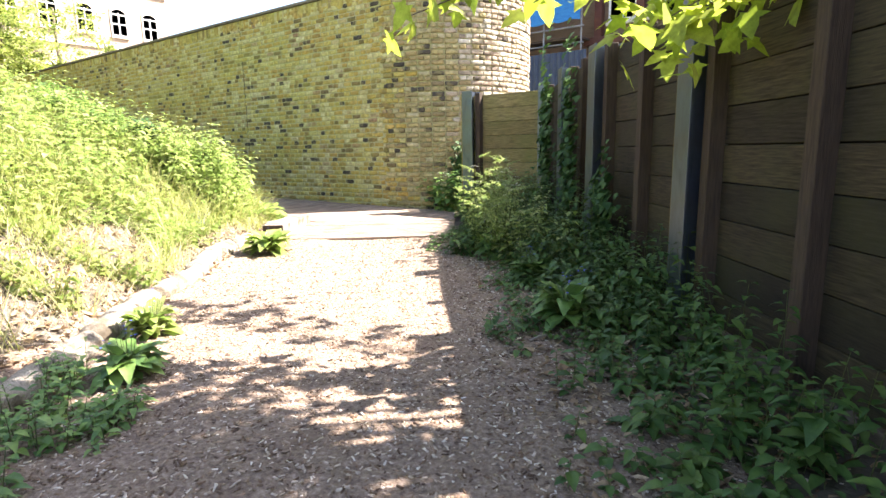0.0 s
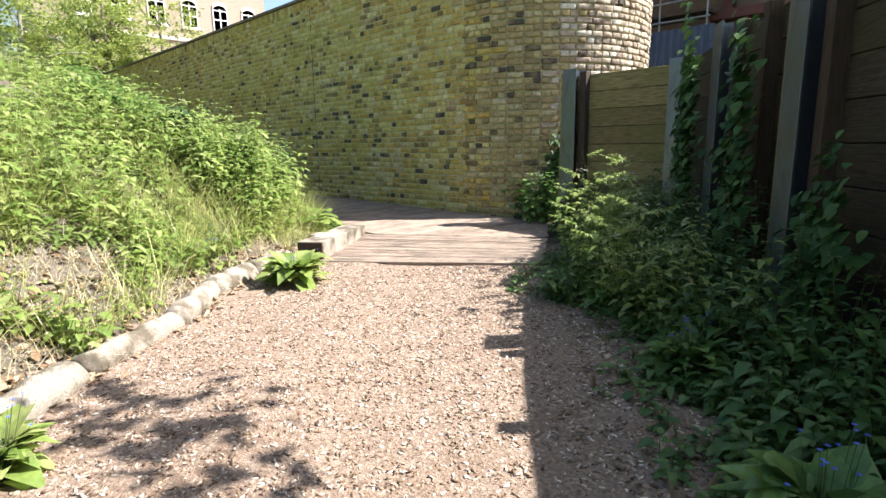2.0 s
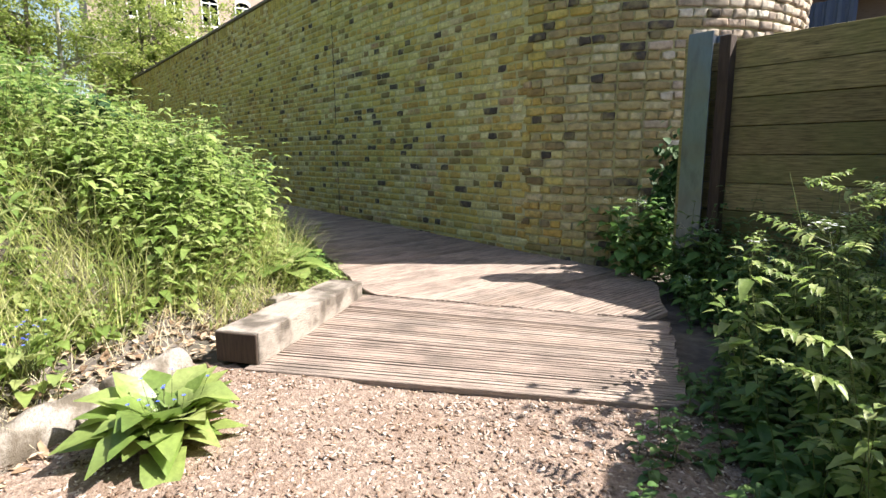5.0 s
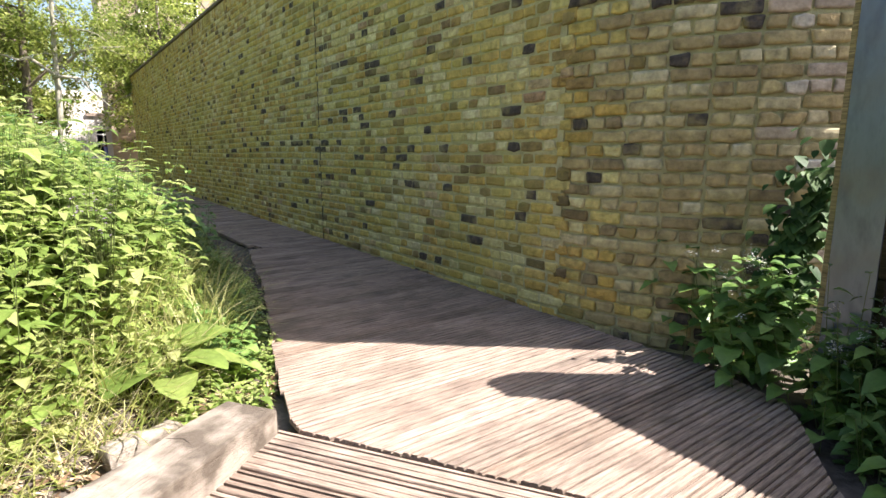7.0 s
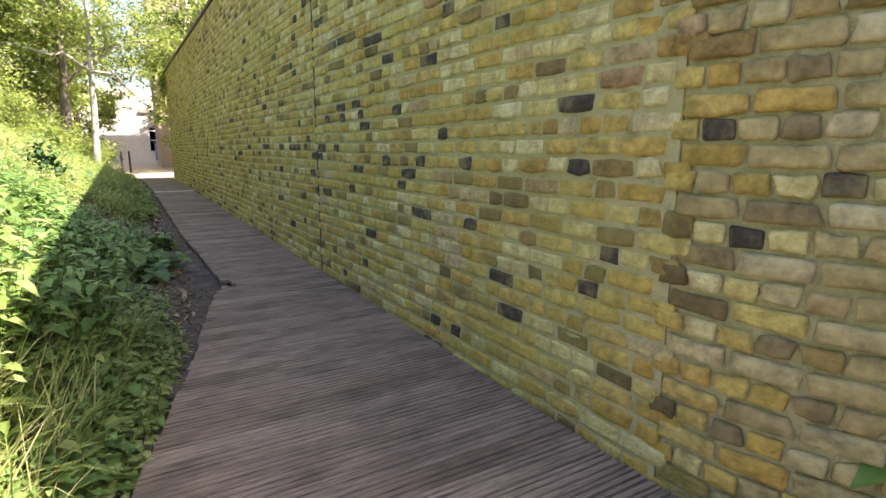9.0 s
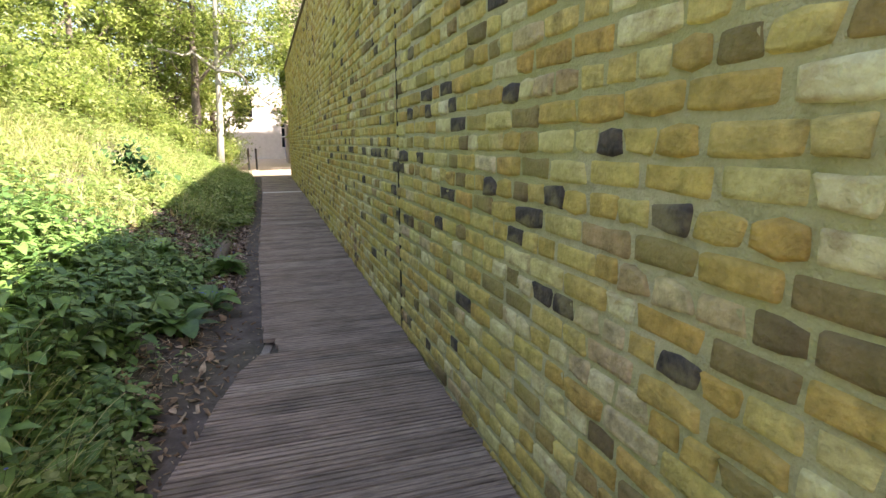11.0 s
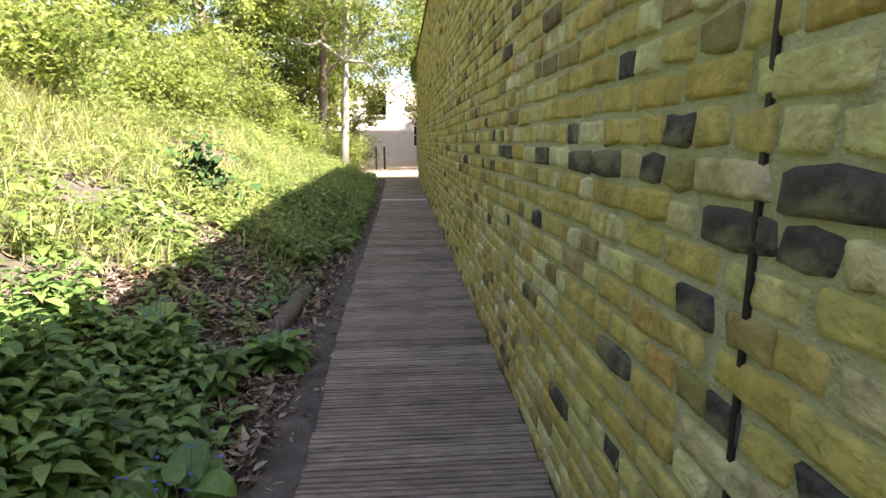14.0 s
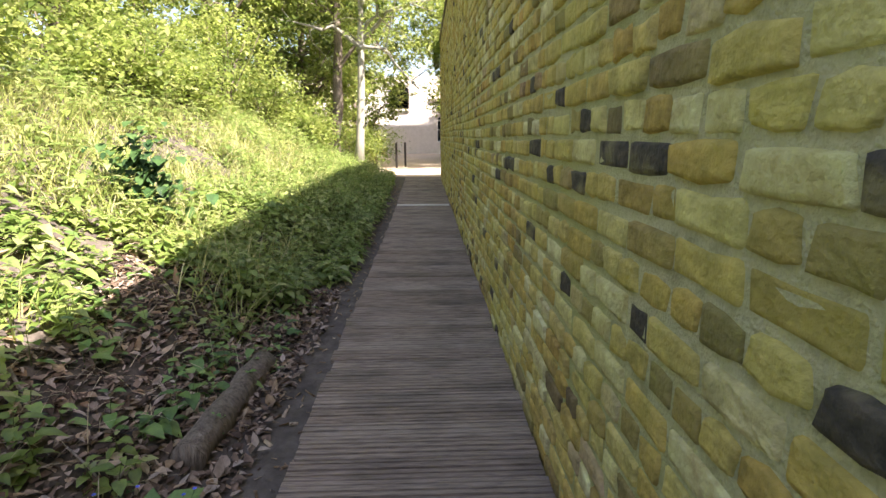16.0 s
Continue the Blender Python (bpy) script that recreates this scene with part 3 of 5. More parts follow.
# ---- edging logs ----
def edging_log(a, b, r, seed, mat=M_LOG, label="sun-bleached log laid along the path edge"):
    a, b = Vector(a), Vector(b)
    bm = bmesh.new()
    pts = [a.lerp(b, k / 9) for k in range(10)]
    tube(bm, pts, [r * (1 + 0.06 * math.sin(k * 1.7 + seed)) for k in range(10)], 14)
    for v in bm.verts:
        v.co += Vector(noise.noise_vector(v.co * 6 + Vector((seed, 0, 0)))) * 0.013 + Vector(noise.noise_vector(v.co * 22 + Vector((0, seed, 0)))) * 0.008
    return tagged(part("edging_log", bm, mat, smooth=True), label, "log", "logs edging the path")


LOGS = [((-1.98, -0.6), (-2.7, 0.36)), ((-2.74, 0.42), (-3.36, 1.08)), ((-3.41, 1.14), (-4.08, 1.8)), ((-4.13, 1.87), (-4.62, 2.47)), ((-4.66, 2.5), (-5.12, 2.92)), ((-5.15, 2.96), (-5.5, 3.42)), ((-5.55, 3.5), (-5.75, 3.85))]
for i, (a, b) in enumerate(LOGS):
    edging_log((*a, float(ground_z(*a)) + 0.025), (*b, float(ground_z(*b)) + 0.025), 0.088 + 0.008 * (i % 3), i)
edging_log((-13.75, 6.06, float(ground_z(-13.75, 6.06)) + 0.03), (-14.8, 6.08, float(ground_z(-14.8, 6.08)) + 0.03), 0.075, 9, M_BARK, "dark rotting log half sunk beside the boardwalk")


# ---- fence of boards between steel posts ----
POSTS = [(-4.9, 7.8), (-3.47, 7.76), (-2.44, 6.17), (-1.63, 5.03), (-0.5, 3.63), (0.74, 1.95), (1.9, 0.35), (3.0, -1.2), (4.1, -2.75)]
FENCE_H, BOARD_H = 2.05, 0.222
fence = empty("board_fence", "tall dark timber board fence between steel posts", "fence", kind="structure")


def h_post_mesh():
    bm = bmesh.new()
    box(bm, (-0.1, -0.13, -0.3), (0.1, -0.115, FENCE_H + 0.02), bevel=0.002)
    box(bm, (-0.1, 0.115, -0.3), (0.1, 0.13, FENCE_H + 0.02), bevel=0.002)
    box(bm, (-0.006, -0.1148, -0.3), (0.006, 0.1148, FENCE_H + 0.018))
    me = bpy.data.meshes.new("steel_post")
    bmesh.ops.recalc_face_normals(bm, faces=bm.faces)
    bm.to_mesh(me)
    bm.free()
    me.materials.append(M_STEEL)
    return me


def timber_mesh():
    bm = bmesh.new()
    box(bm, (-0.045, -0.06, -0.2), (0.045, 0.04, FENCE_H + 0.005), bevel=0.006)
    me = bpy.data.meshes.new("batten")
    bm.to_mesh(me)
    bm.free()
    me.materials.append(M_POST_WOOD)
    return me


H_MESH, T_MESH = h_post_mesh(), timber_mesh()
frng = random.Random(11)
for i, (px, py) in enumerate(POSTS):
    q = POSTS[i + 1] if i + 1 < len(POSTS) else POSTS[i - 1]
    ang = math.degrees(math.atan2(q[1] - py, q[0] - px))
    if i + 1 == len(POSTS):
        ang += 180
    top = 0.0 if i else 0.02
    if i == 1:
        seg_ang, ang = ang, math.degrees(math.atan2(py - POSTS[0][1], px - POSTS[0][0]))
    post = obj("steel_post", H_MESH, fence, "galvanised steel H-section post")
    post.matrix_world = pose(px, py, top, 0, 0, ang)
    post_ob = post
    if i == 1:
        ang = seg_ang
    if i + 1 == len(POSTS):
        break
    a, b = Vector((px, py)), Vector(q)
    L, d = (b - a).length, (b - a).normalized()
    front = Vector((d.y, -d.x))
    if front.dot(Vector((-1.0, 1.5)) - a) < 0:
        front = -front
    post_ob.location = (px + front.x * 0.03, py + front.y * 0.03, top)
    # the strip's pale olive stands in for sun on the post's side
    bm = bmesh.new()
    box(bm, (-0.13, -0.12, -0.2), (-0.102, 0.06, FENCE_H + 0.01), bevel=0.004)
    pk = part("packing_strip", bm, M_FENCE_LIT, fence, "timber strip on the post's sunlit side, tinted pale olive")
    pk.matrix_world = pose(px + front.x * 0.03, py + front.y * 0.03, 0, 0, 0, ang)
    back_x, back_y = px - front.x * 0.05, py - front.y * 0.05
    for s in ((0.155,) if i < 1 else (0.27,) if i == 1 else (0.155, L * 0.52)):
        t = obj("batten", T_MESH, fence, "dark timber batten")
        p = a + d * s + front * 0.02
        t.matrix_world = pose(p.x, p.y, 0, 0, 0, ang)
    for k in range(9):
        z0 = 0.03 + k * BOARD_H
        bm = bmesh.new()
        box(bm, (0.012, -0.035, 0), (L - 0.012, 0.035, BOARD_H - 0.006), bevel=0.005)
        bo = part("board", bm, M_FENCE_LIT if i == 0 else M_FENCE, fence)
        bo.matrix_world = pose(back_x, back_y, z0, frng.uniform(-0.8, 0.8), 0, ang + frng.uniform(-0.15, 0.15))
    # added unseen sheet that keeps sun from leaking between the boards
    bm = bmesh.new()
    box(bm, (0.02, -0.006, 0.0), (L - 0.02, 0.006, 2.0))
    bk = part("backing_sheet", bm, M_POST_WOOD, fence)
    bk.matrix_world = pose(back_x, back_y, 0.03, 0, 0, ang) @ pose(0, 0.045 if front.dot(Vector((-d.y, d.x))) < 0 else -0.045, 0)


# ---- wood-chip path ----
FENCE_LINE = np.array(POSTS)


def fence_distance(x, y):
    x, y = np.asarray(x, dtype=float), np.asarray(y, dtype=float)
    best, sign = np.full(x.shape, 1e9), np.ones(x.shape)
    for (ax, ay), (bx, by) in zip(FENCE_LINE, FENCE_LINE[1:]):
        dx, dy = bx - ax, by - ay
        k = np.clip(((x - ax) * dx + (y - ay) * dy) / (dx * dx + dy * dy), 0, 1)
        d = np.hypot(x - ax - k * dx, y - ay - k * dy)
        s = -np.sign(dx * (y - ay) - dy * (x - ax))
        sign = np.where(d < best, s, sign)
        best = np.minimum(d, best)
    return best * sign


def front_side(x, y):
    """Metres in front of the boardwalk's front edge (negative: on the boards)."""
    d = FRONT_R - FRONT_L
    n = Vector((d.y, -d.x)).normalized()
    return (x - FRONT_L.x) * n.x + (y - FRONT_L.y) * n.y


hx, hy = np.arange(-6.2, 3.0, 0.06), np.arange(-4.0, 6.6, 0.06)
HX, HY = np.meshgrid(hx, hy, indexing="ij")
wob = 0.1 * np.sin(3 * HX + HY) + 0.06 * np.sin(9 * HY - 4 * HX)
inside = (bank_distance(HX, HY) < 0.1 + wob) & (fence_distance(HX, HY) > 0.55 + wob) & (front_side(HX, HY) > -0.1)
HZ = ground_z(HX, HY) + 0.012 + 0.004 * np.sin(23 * HX) * np.sin(19 * HY)
V = np.stack([HX, HY, HZ], -1).reshape(-1, 3)
idx = np.arange(HX.size).reshape(HX.shape)
ok = inside[:-1, :-1] & inside[1:, :-1] & inside[1:, 1:] & inside[:-1, 1:]
F = np.stack([idx[:-1, :-1], idx[1:, :-1], idx[1:, 1:], idx[:-1, 1:]], -1)[ok]
M_BED = material("chip_bed", [(0.09, 0.06, 0.042), (0.21, 0.15, 0.112), (0.36, 0.285, 0.225)], "noise", 45, rough=0.9, bump=1.0, bump_scale=90, stain=(0.16, 0.1, 0.065, 0.4), stain_scale=3)
tagged(obj("path", fast_mesh("path", V, F, M_BED, True)), "trodden path of pale brown wood chips", "path", kind="structure")


def scatter(n, lo, hi, keep, seed):
    r = np.random.default_rng(seed)
    x, y = r.uniform(lo[0], hi[0], n), r.uniform(lo[1], hi[1], n)
    k = keep(x, y, r)
    return x[k], y[k], r


def chips(x, y, z, r, lo, hi, mat, name, label, flat=0.25):
    n = len(x)
    L, W, T = r.uniform(lo, hi, n), r.uniform(0.25, 0.55, n), r.uniform(0.0015, 0.004, n)
    W = W * L * 0.6 + 0.003
    base = np.array([(-1, -1, 0), (1, -0.7, 0), (1, 0.8, 0), (-0.8, 1, 0), (-1, -1, 1), (1, -0.7, 1), (1, 0.8, 1), (-0.8, 1, 1)], dtype=float)
    B = base[None] * np.stack([L / 2, W / 2, T], -1)[:, None] * r.uniform(0.8, 1.2, (n, 8, 3))
    a, t, u = r.uniform(0, 2 * np.pi, n), r.normal(0, flat, n), r.normal(0, flat, n)
    B[..., 2] += B[..., 0] * t[:, None] + B[..., 1] * u[:, None]
    ca, sa = np.cos(a)[:, None], np.sin(a)[:, None]
    X, Y = B[..., 0] * ca - B[..., 1] * sa, B[..., 0] * sa + B[..., 1] * ca
    V = np.stack([X + x[:, None], Y + y[:, None], B[..., 2] + z[:, None] + np.abs(t)[:, None] * L[:, None] * 0.4], -1).reshape(-1, 3)
    f = np.array([(4, 5, 6, 7), (0, 1, 5, 4), (1, 2, 6, 5), (2, 3, 7, 6), (3, 0, 4, 7)])
    F = (f[None] + (np.arange(n) * 8)[:, None, None]).reshape(-1, 4)
    return tagged(obj(name, fast_mesh(name, V, F, mat)), label, "wood chips", kind="stuff")


def on_path(x, y, r):
    w = r.normal(0, 0.12, len(x))
    return (bank_distance(x, y) < 0.12 + w) & (fence_distance(x, y) > 0.5 + w) & (front_side(x, y) > 0.0)


x, y, r = scatter(80000, (-5.8, -1.2), (1.2, 5.6), on_path, 21)
chips(x, y, ground_z(x, y) + 0.011, r, 0.007, 0.029, M_CHIP, "wood_chips", "loose pale and brown wood chips over the path", 0.17)


# ---- leaves and herbs ----
LEAF_ROWS = (np.array([0.0, 0.28, 0.62, 1.0]), np.array([0.12, 1.0, 0.78, 0.03]))
ROUND_ROWS = (np.array([0.0, 0.14, 0.45, 0.8, 0.95, 1.0]), np.array([0.4, 0.88, 1.0, 0.72, 0.36, 0.06]))
BROAD_ROWS = (np.array([0.0, 0.22, 0.6, 1.0]), np.array([0.35, 1.0, 0.9, 0.05]))


def unit(a):
    return a / np.maximum(np.linalg.norm(a, axis=-1, keepdims=True), 1e-9)


def leaf_blades(P, D, L, W, curl, fold=0.18, rows=LEAF_ROWS):
    """Folded, curling leaves from P along D; returns vertices and quads."""
    t, w = rows
    n = len(P)
    D = unit(D)
    up = np.array([0, 0, 1.0])
    S = unit(np.cross(D, up) + 1e-6)
    N = np.cross(S, D)
    tt = t[None, :, None]
    C = P[:, None] + D[:, None] * (L[:, None, None] * tt) - np.array([0, 0, 1.0]) * (curl * L)[:, None, None] * tt ** 2
    half = (W[:, None] * 0.5 * w[None])[..., None]
    left = C - S[:, None] * half + N[:, None] * half * fold * 2
    right = C + S[:, None] * half + N[:, None] * half * fold * 2
    V = np.stack([left, C, right], 2).reshape(-1, 3)
    k = len(t)
    q = []
    for i in range(k - 1):
        for j in range(2):
            a = i * 3 + j
            q.append((a, a + 1, a + 4, a + 3))
    q = np.array(q)
    F = (q[None] + (np.arange(n) * 3 * k)[:, None, None]).reshape(-1, 4)
    return V, F


def blades(P, D, L, W, bend):
    """Grass blades: three segments, bending over."""
    t = np.array([0.0, 0.4, 0.75, 1.0])
    w = np.array([1.0, 0.8, 0.5, 0.06])
    n = len(P)
    D = unit(D)
    out = unit(D * np.array([1, 1, 0]) + 1e-6)
    S = np.stack([-out[:, 1], out[:, 0], np.zeros(n)], -1)
    tt = t[None, :, None]
    C = P[:, None] + D[:, None] * L[:, None, None] * tt + (out * 0.55 - np.array([0, 0, 0.5]))[:, None] * (bend * L)[:, None, None] * tt ** 2
    half = (W[:, None] * 0.5 * w[None])[..., None]
    V = np.stack([C - S[:, None] * half, C + S[:, None] * half], 2).reshape(-1, 3)
    q = np.array([(0, 1, 3, 2), (2, 3, 5, 4), (4, 5, 7, 6)])
    F = (q[None] + (np.arange(n) * 8)[:, None, None]).reshape(-1, 4)
    return V, F


def stems(P0, P1, w):
    """Thin three-sided stems."""
    n = len(P0)
    a = np.array([0, 2.1, 4.2])
    ring = np.stack([np.cos(a), np.sin(a), 0 * a], -1)
    V = np.stack([P0[:, None] + ring[None] * w[:, None, None], P1[:, None] + ring[None] * w[:, None, None] * 0.5], 1).reshape(-1, 3)
    q = np.array([(0, 1, 4, 3), (1, 2, 5, 4), (2, 0, 3, 5)])
    F = (q[None] + (np.arange(n) * 6)[:, None, None]).reshape(-1, 4)
    return V, F


def merged(parts):
    V, F, o = [], [], 0
    for v, f in parts:
        V.append(v), F.append(f + o)
        o += len(v)
    return np.concatenate(V), np.concatenate(F)


def herb_leaves(x, y, z, h, r, levels, leaf, wide=0.55, droop=0.5, rows=LEAF_ROWS, start=0.15):
    """Upright herbs with opposite leaves up the stem: leaf geometry and stem geometry."""
    n = len(x)
    base = np.stack([x, y, z], -1)
    lean = np.stack([r.normal(0, 0.16, n), r.normal(0, 0.16, n), np.ones(n)], -1)
    top = base + lean * h[:, None]
    k = np.linspace(start, 1.0, levels)
    size = np.interp(k, [0, 0.35, 0.8, 1.0], [0.7, 0.95, 1.0, 0.6])
    Ps, Ds, Ls = [], [], []
    a0 = r.uniform(0, np.pi, n)
    for j in range(levels):
        for s in range(2):
            a = a0 + j * np.pi / 2 + s * np.pi + r.normal(0, 0.3, n)
            P = base + lean * (h * k[j])[:, None]
            D = np.stack([np.cos(a), np.sin(a), r.uniform(-0.1, 0.35, n) + 0.25 * (k[j] > 0.9)], -1)
            Ps.append(P), Ds.append(D)
            Ls.append(leaf * size[j] * r.uniform(0.7, 1.25, n))
    P, D, L = np.concatenate(Ps), np.concatenate(Ds), np.concatenate(Ls)
    P = P + unit(D) * (L * 0.22)[:, None]
    lv = leaf_blades(P, D, L, L * wide * r.uniform(0.85, 1.15, len(L)), droop * r.uniform(0.4, 1.3, len(L)), rows=rows)
    return lv, stems(base, top, np.full(n, 0.0028))


def herb_patch(name, label, n, lo, hi, keep, seed, heights, levels, leaf, mat, wide=0.55, rows=LEAF_ROWS, category="undergrowth", droop=0.5):
    x, y, r = scatter(n, lo, hi, keep, seed)
    h = heights(x, y, r)
    lv, st = herb_leaves(x, y, ground_z(x, y) - 0.01, h, r, levels, leaf * np.ones(len(x)) * r.uniform(0.75, 1.2, len(x)), wide, droop, rows)
    thing = tagged(obj(name, fast_mesh(name, *lv, mat, True)), label, category, kind="stuff")
    tagged(obj("stems", fast_mesh("stems", *st, M_STEM), thing), kind="stuff")
    return thing


def noise2(x, y, s, seed=0.0):
    return np.sin(x * s + 1.7 * np.sin(y * s * 0.8 + seed)) * np.sin(y * s * 1.1 + 1.3 * np.sin(x * s * 0.7 + seed * 2))


def bare(x, y):
    """Where the bank shows leaf litter and dry grass instead of green."""
    d = bank_distance(x, y)
    return ((x < -12.3) & (x > -15.6) & (d < 1.05 + 0.2 * np.sin(2.3 * x)) & (d > 0.0)) | ((x > -7.2) & (x < -5.6) & (d < 0.3)) | ((d < 0.32) & (x < -9.6)) | ((x > -5.6) & (d < 1.5) & (noise2(x, y, 3.1) > np.interp(d, [0.0, 0.5, 1.5], [0.0, 0.2, 0.6])))


bank_keep = lambda lo, hi, p=1.0, s=2.0: (lambda x, y, r: (bank_distance(x, y) > lo + 0.1 * np.sin(5 * x)) & (bank_distance(x, y) < hi) & ~bare(x, y) & (r.random(len(x)) < p * (0.6 + 0.4 * noise2(x, y, s))))
tall = lambda a, b: (lambda x, y, r: r.uniform(a, b, len(x)) * (0.75 + 0.35 * noise2(x, y, 1.3, 1.0)))

# sunny bank beside the chip path
herb_patch("nettles", "sunlit stand of nettles on the bank", 3600, (-10.0, -2.5), (-3.0, 6.2), bank_keep(0.35, 2.6), 31, lambda x, y, r: r.uniform(0.22, 0.78, len(x)) * np.clip(bank_distance(x, y) / 0.9, 0.45, 1.15), 7, 0.1, M_LEAF)
herb_patch("bank_herbs", "mixed low green herbs on the sunny bank", 9000, (-10.0, -2.5), (-2.5, 6.2), bank_keep(0.12, 3.2), 32, tall(0.12, 0.3), 4, 0.085, M_LEAF, wide=0.7, rows=BROAD_ROWS)
herb_patch("upper_nettles", "tall nettles along the top of the bank", 4200, (-14.0, -5.0), (-3.5, 5.0), bank_keep(2.2, 5.5), 33, tall(0.4, 0.85), 7, 0.1, M_LEAF)
herb_patch("crest_nettles", "tall nettles with pale tips beside the boardwalk", 900, (-8.9, 3.6), (-5.9, 5.6), bank_keep(0.45, 1.7, 1.2), 34, tall(0.5, 0.95), 9, 0.1, M_LEAF)
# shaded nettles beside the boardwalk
herb_patch("shade_nettles", "broad-leaved nettles in the shade beside the boardwalk", 3300, (-12.4, 3.0), (-8.3, 6.2), bank_keep(0.3, 2.8, 1.3), 35, tall(0.25, 0.78), 7, 0.1, M_SHADED_LEAF, wide=0.62, rows=BROAD_ROWS)
herb_patch("path_side_herbs", "small plants along the boardwalk edge", 1800, (-28, 4.5), (-6.2, 6.6), lambda x, y, r: (bank_distance(x, y) > -0.08) & (bank_distance(x, y) < 0.5) & (r.random(len(x)) < 0.35 + 0.4 * noise2(x, y, 3)), 36, tall(0.06, 0.2), 3, 0.07, M_SHADED_LEAF, wide=0.6)
herb_patch("deck_edge_herbs", "low green herbs crowding the boardwalk edge", 1500, (-10.0, 5.2), (-7.0, 6.4), lambda x, y, r: (bank_distance(x, y) > 0.02) & (bank_distance(x, y) < 0.55), 43, tall(0.08, 0.26), 4, 0.085, M_SHADED_LEAF, wide=0.65, rows=BROAD_ROWS)
herb_patch("deck_side_weeds", "small weeds spilling against the boardwalk edge", 1700, (-9.6, 4.9), (-6.3, 6.2), lambda x, y, r: (bank_distance(x, y) > -0.13) & (bank_distance(x, y) < 0.3), 48, tall(0.06, 0.18), 4, 0.06, M_LEAF, wide=0.6)
herb_patch("far_nettles", "nettles and herbs on the far bank", 5000, (-30, 1.0), (-12.8, 6.2), lambda x, y, r: (bank_distance(x, y) > 0.3) & (bank_distance(x, y) < 4.5) & ~bare(x, y) & (r.random(len(x)) < 0.55 + 0.4 * noise2(x, y, 1.4)), 37, tall(0.25, 0.6), 5, 0.115, M_LEAF)
herb_patch("far_path_herbs", "lush shaded herbs along the far boardwalk", 3800, (-29, 4.6), (-15.4, 6.4), lambda x, y, r: (bank_distance(x, y) > np.where(x < -16.5, -0.2, 0.05)) & (bank_distance(x, y) < 1.3) & (r.random(len(x)) < 0.75 + 0.3 * noise2(x, y, 2.0)), 39, tall(0.2, 0.5), 5, 0.1, M_LEAF, wide=0.6)
herb_patch("litter_seedlings", "scattered seedlings among the leaf litter", 230, (-15.4, 4.3), (-11.3, 6.3), lambda x, y, r: (bank_distance(x, y) > 0.0) & (bank_distance(x, y) < 1.6) & (noise2(x, y, 3.7, 2) > -0.2), 38, tall(0.08, 0.28), 3, 0.1, M_SHADED_LEAF, wide=0.6, rows=BROAD_ROWS)


# strip beside the fence
def by_fence(lo, hi, p):
    def keep(x, y, r):
        f = fence_distance(x, y)
        open_end = np.where((y > 4.6), 0.4, 0.0)
        return (f > lo) & (f < hi + open_end + 0.2 * noise2(x, y, 3)) & (y > -0.6) & ~((x < -3.9) & (y < 6.6)) & ~((y < 7.5) & (x < np.interp(y, [6.46, 6.86, 7.38, 7.5], [-4.2, -4.5, -4.82, -5.2]))) & (x > -5.0) & (bank_distance(x, y) < -0.5) & (r.random(len(x)) < p * np.interp(y, [0, 2.2, 3.4], [0.3, 0.55, 1.0]))
    return keep


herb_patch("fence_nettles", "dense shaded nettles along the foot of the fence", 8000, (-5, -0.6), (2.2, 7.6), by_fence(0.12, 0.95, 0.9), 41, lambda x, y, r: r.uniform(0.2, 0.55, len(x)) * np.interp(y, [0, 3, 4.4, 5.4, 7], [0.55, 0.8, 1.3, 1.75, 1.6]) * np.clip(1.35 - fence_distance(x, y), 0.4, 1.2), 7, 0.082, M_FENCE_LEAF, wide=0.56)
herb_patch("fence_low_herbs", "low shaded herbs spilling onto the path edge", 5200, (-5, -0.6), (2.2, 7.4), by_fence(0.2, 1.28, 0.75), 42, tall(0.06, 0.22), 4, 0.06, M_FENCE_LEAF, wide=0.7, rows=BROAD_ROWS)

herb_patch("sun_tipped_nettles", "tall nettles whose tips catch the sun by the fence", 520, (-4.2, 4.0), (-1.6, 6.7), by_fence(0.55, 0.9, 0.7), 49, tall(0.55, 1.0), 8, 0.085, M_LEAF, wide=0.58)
herb_patch("slope_nettles", "nettles in shade-toned green at the foot of the littered slope", 420, (-13.0, 4.6), (-11.2, 6.3), lambda x, y, r: (bank_distance(x, y) > 0.12) & (bank_distance(x, y) < 1.1 + 0.2 * noise2(x, y, 2)), 45, tall(0.18, 0.42), 6, 0.1, M_SHADED_LEAF, wide=0.62)
herb_patch("slope_herbs", "scattered green seedlings on the bare littered slope", 260, (-16.0, 4.2), (-12.6, 6.3), lambda x, y, r: (bank_distance(x, y) > 0.2) & (bank_distance(x, y) < 1.7) & (noise2(x, y, 2.5, 7) > -0.2), 46, tall(0.08, 0.25), 5, 0.075, M_LEAF, wide=0.65, rows=BROAD_ROWS)


herb_patch("log_side_herbs", "small leafy weeds along the shaded edging log", 420, (-3.0, -0.7), (-1.4, 1.0), lambda x, y, r: (bank_distance(x, y) < -0.3) & (bank_distance(x, y) > -0.95) & (noise2(x, y, 4, 2) > -0.15), 47, tall(0.1, 0.36), 5, 0.06, M_SHADED_LEAF, wide=0.55)


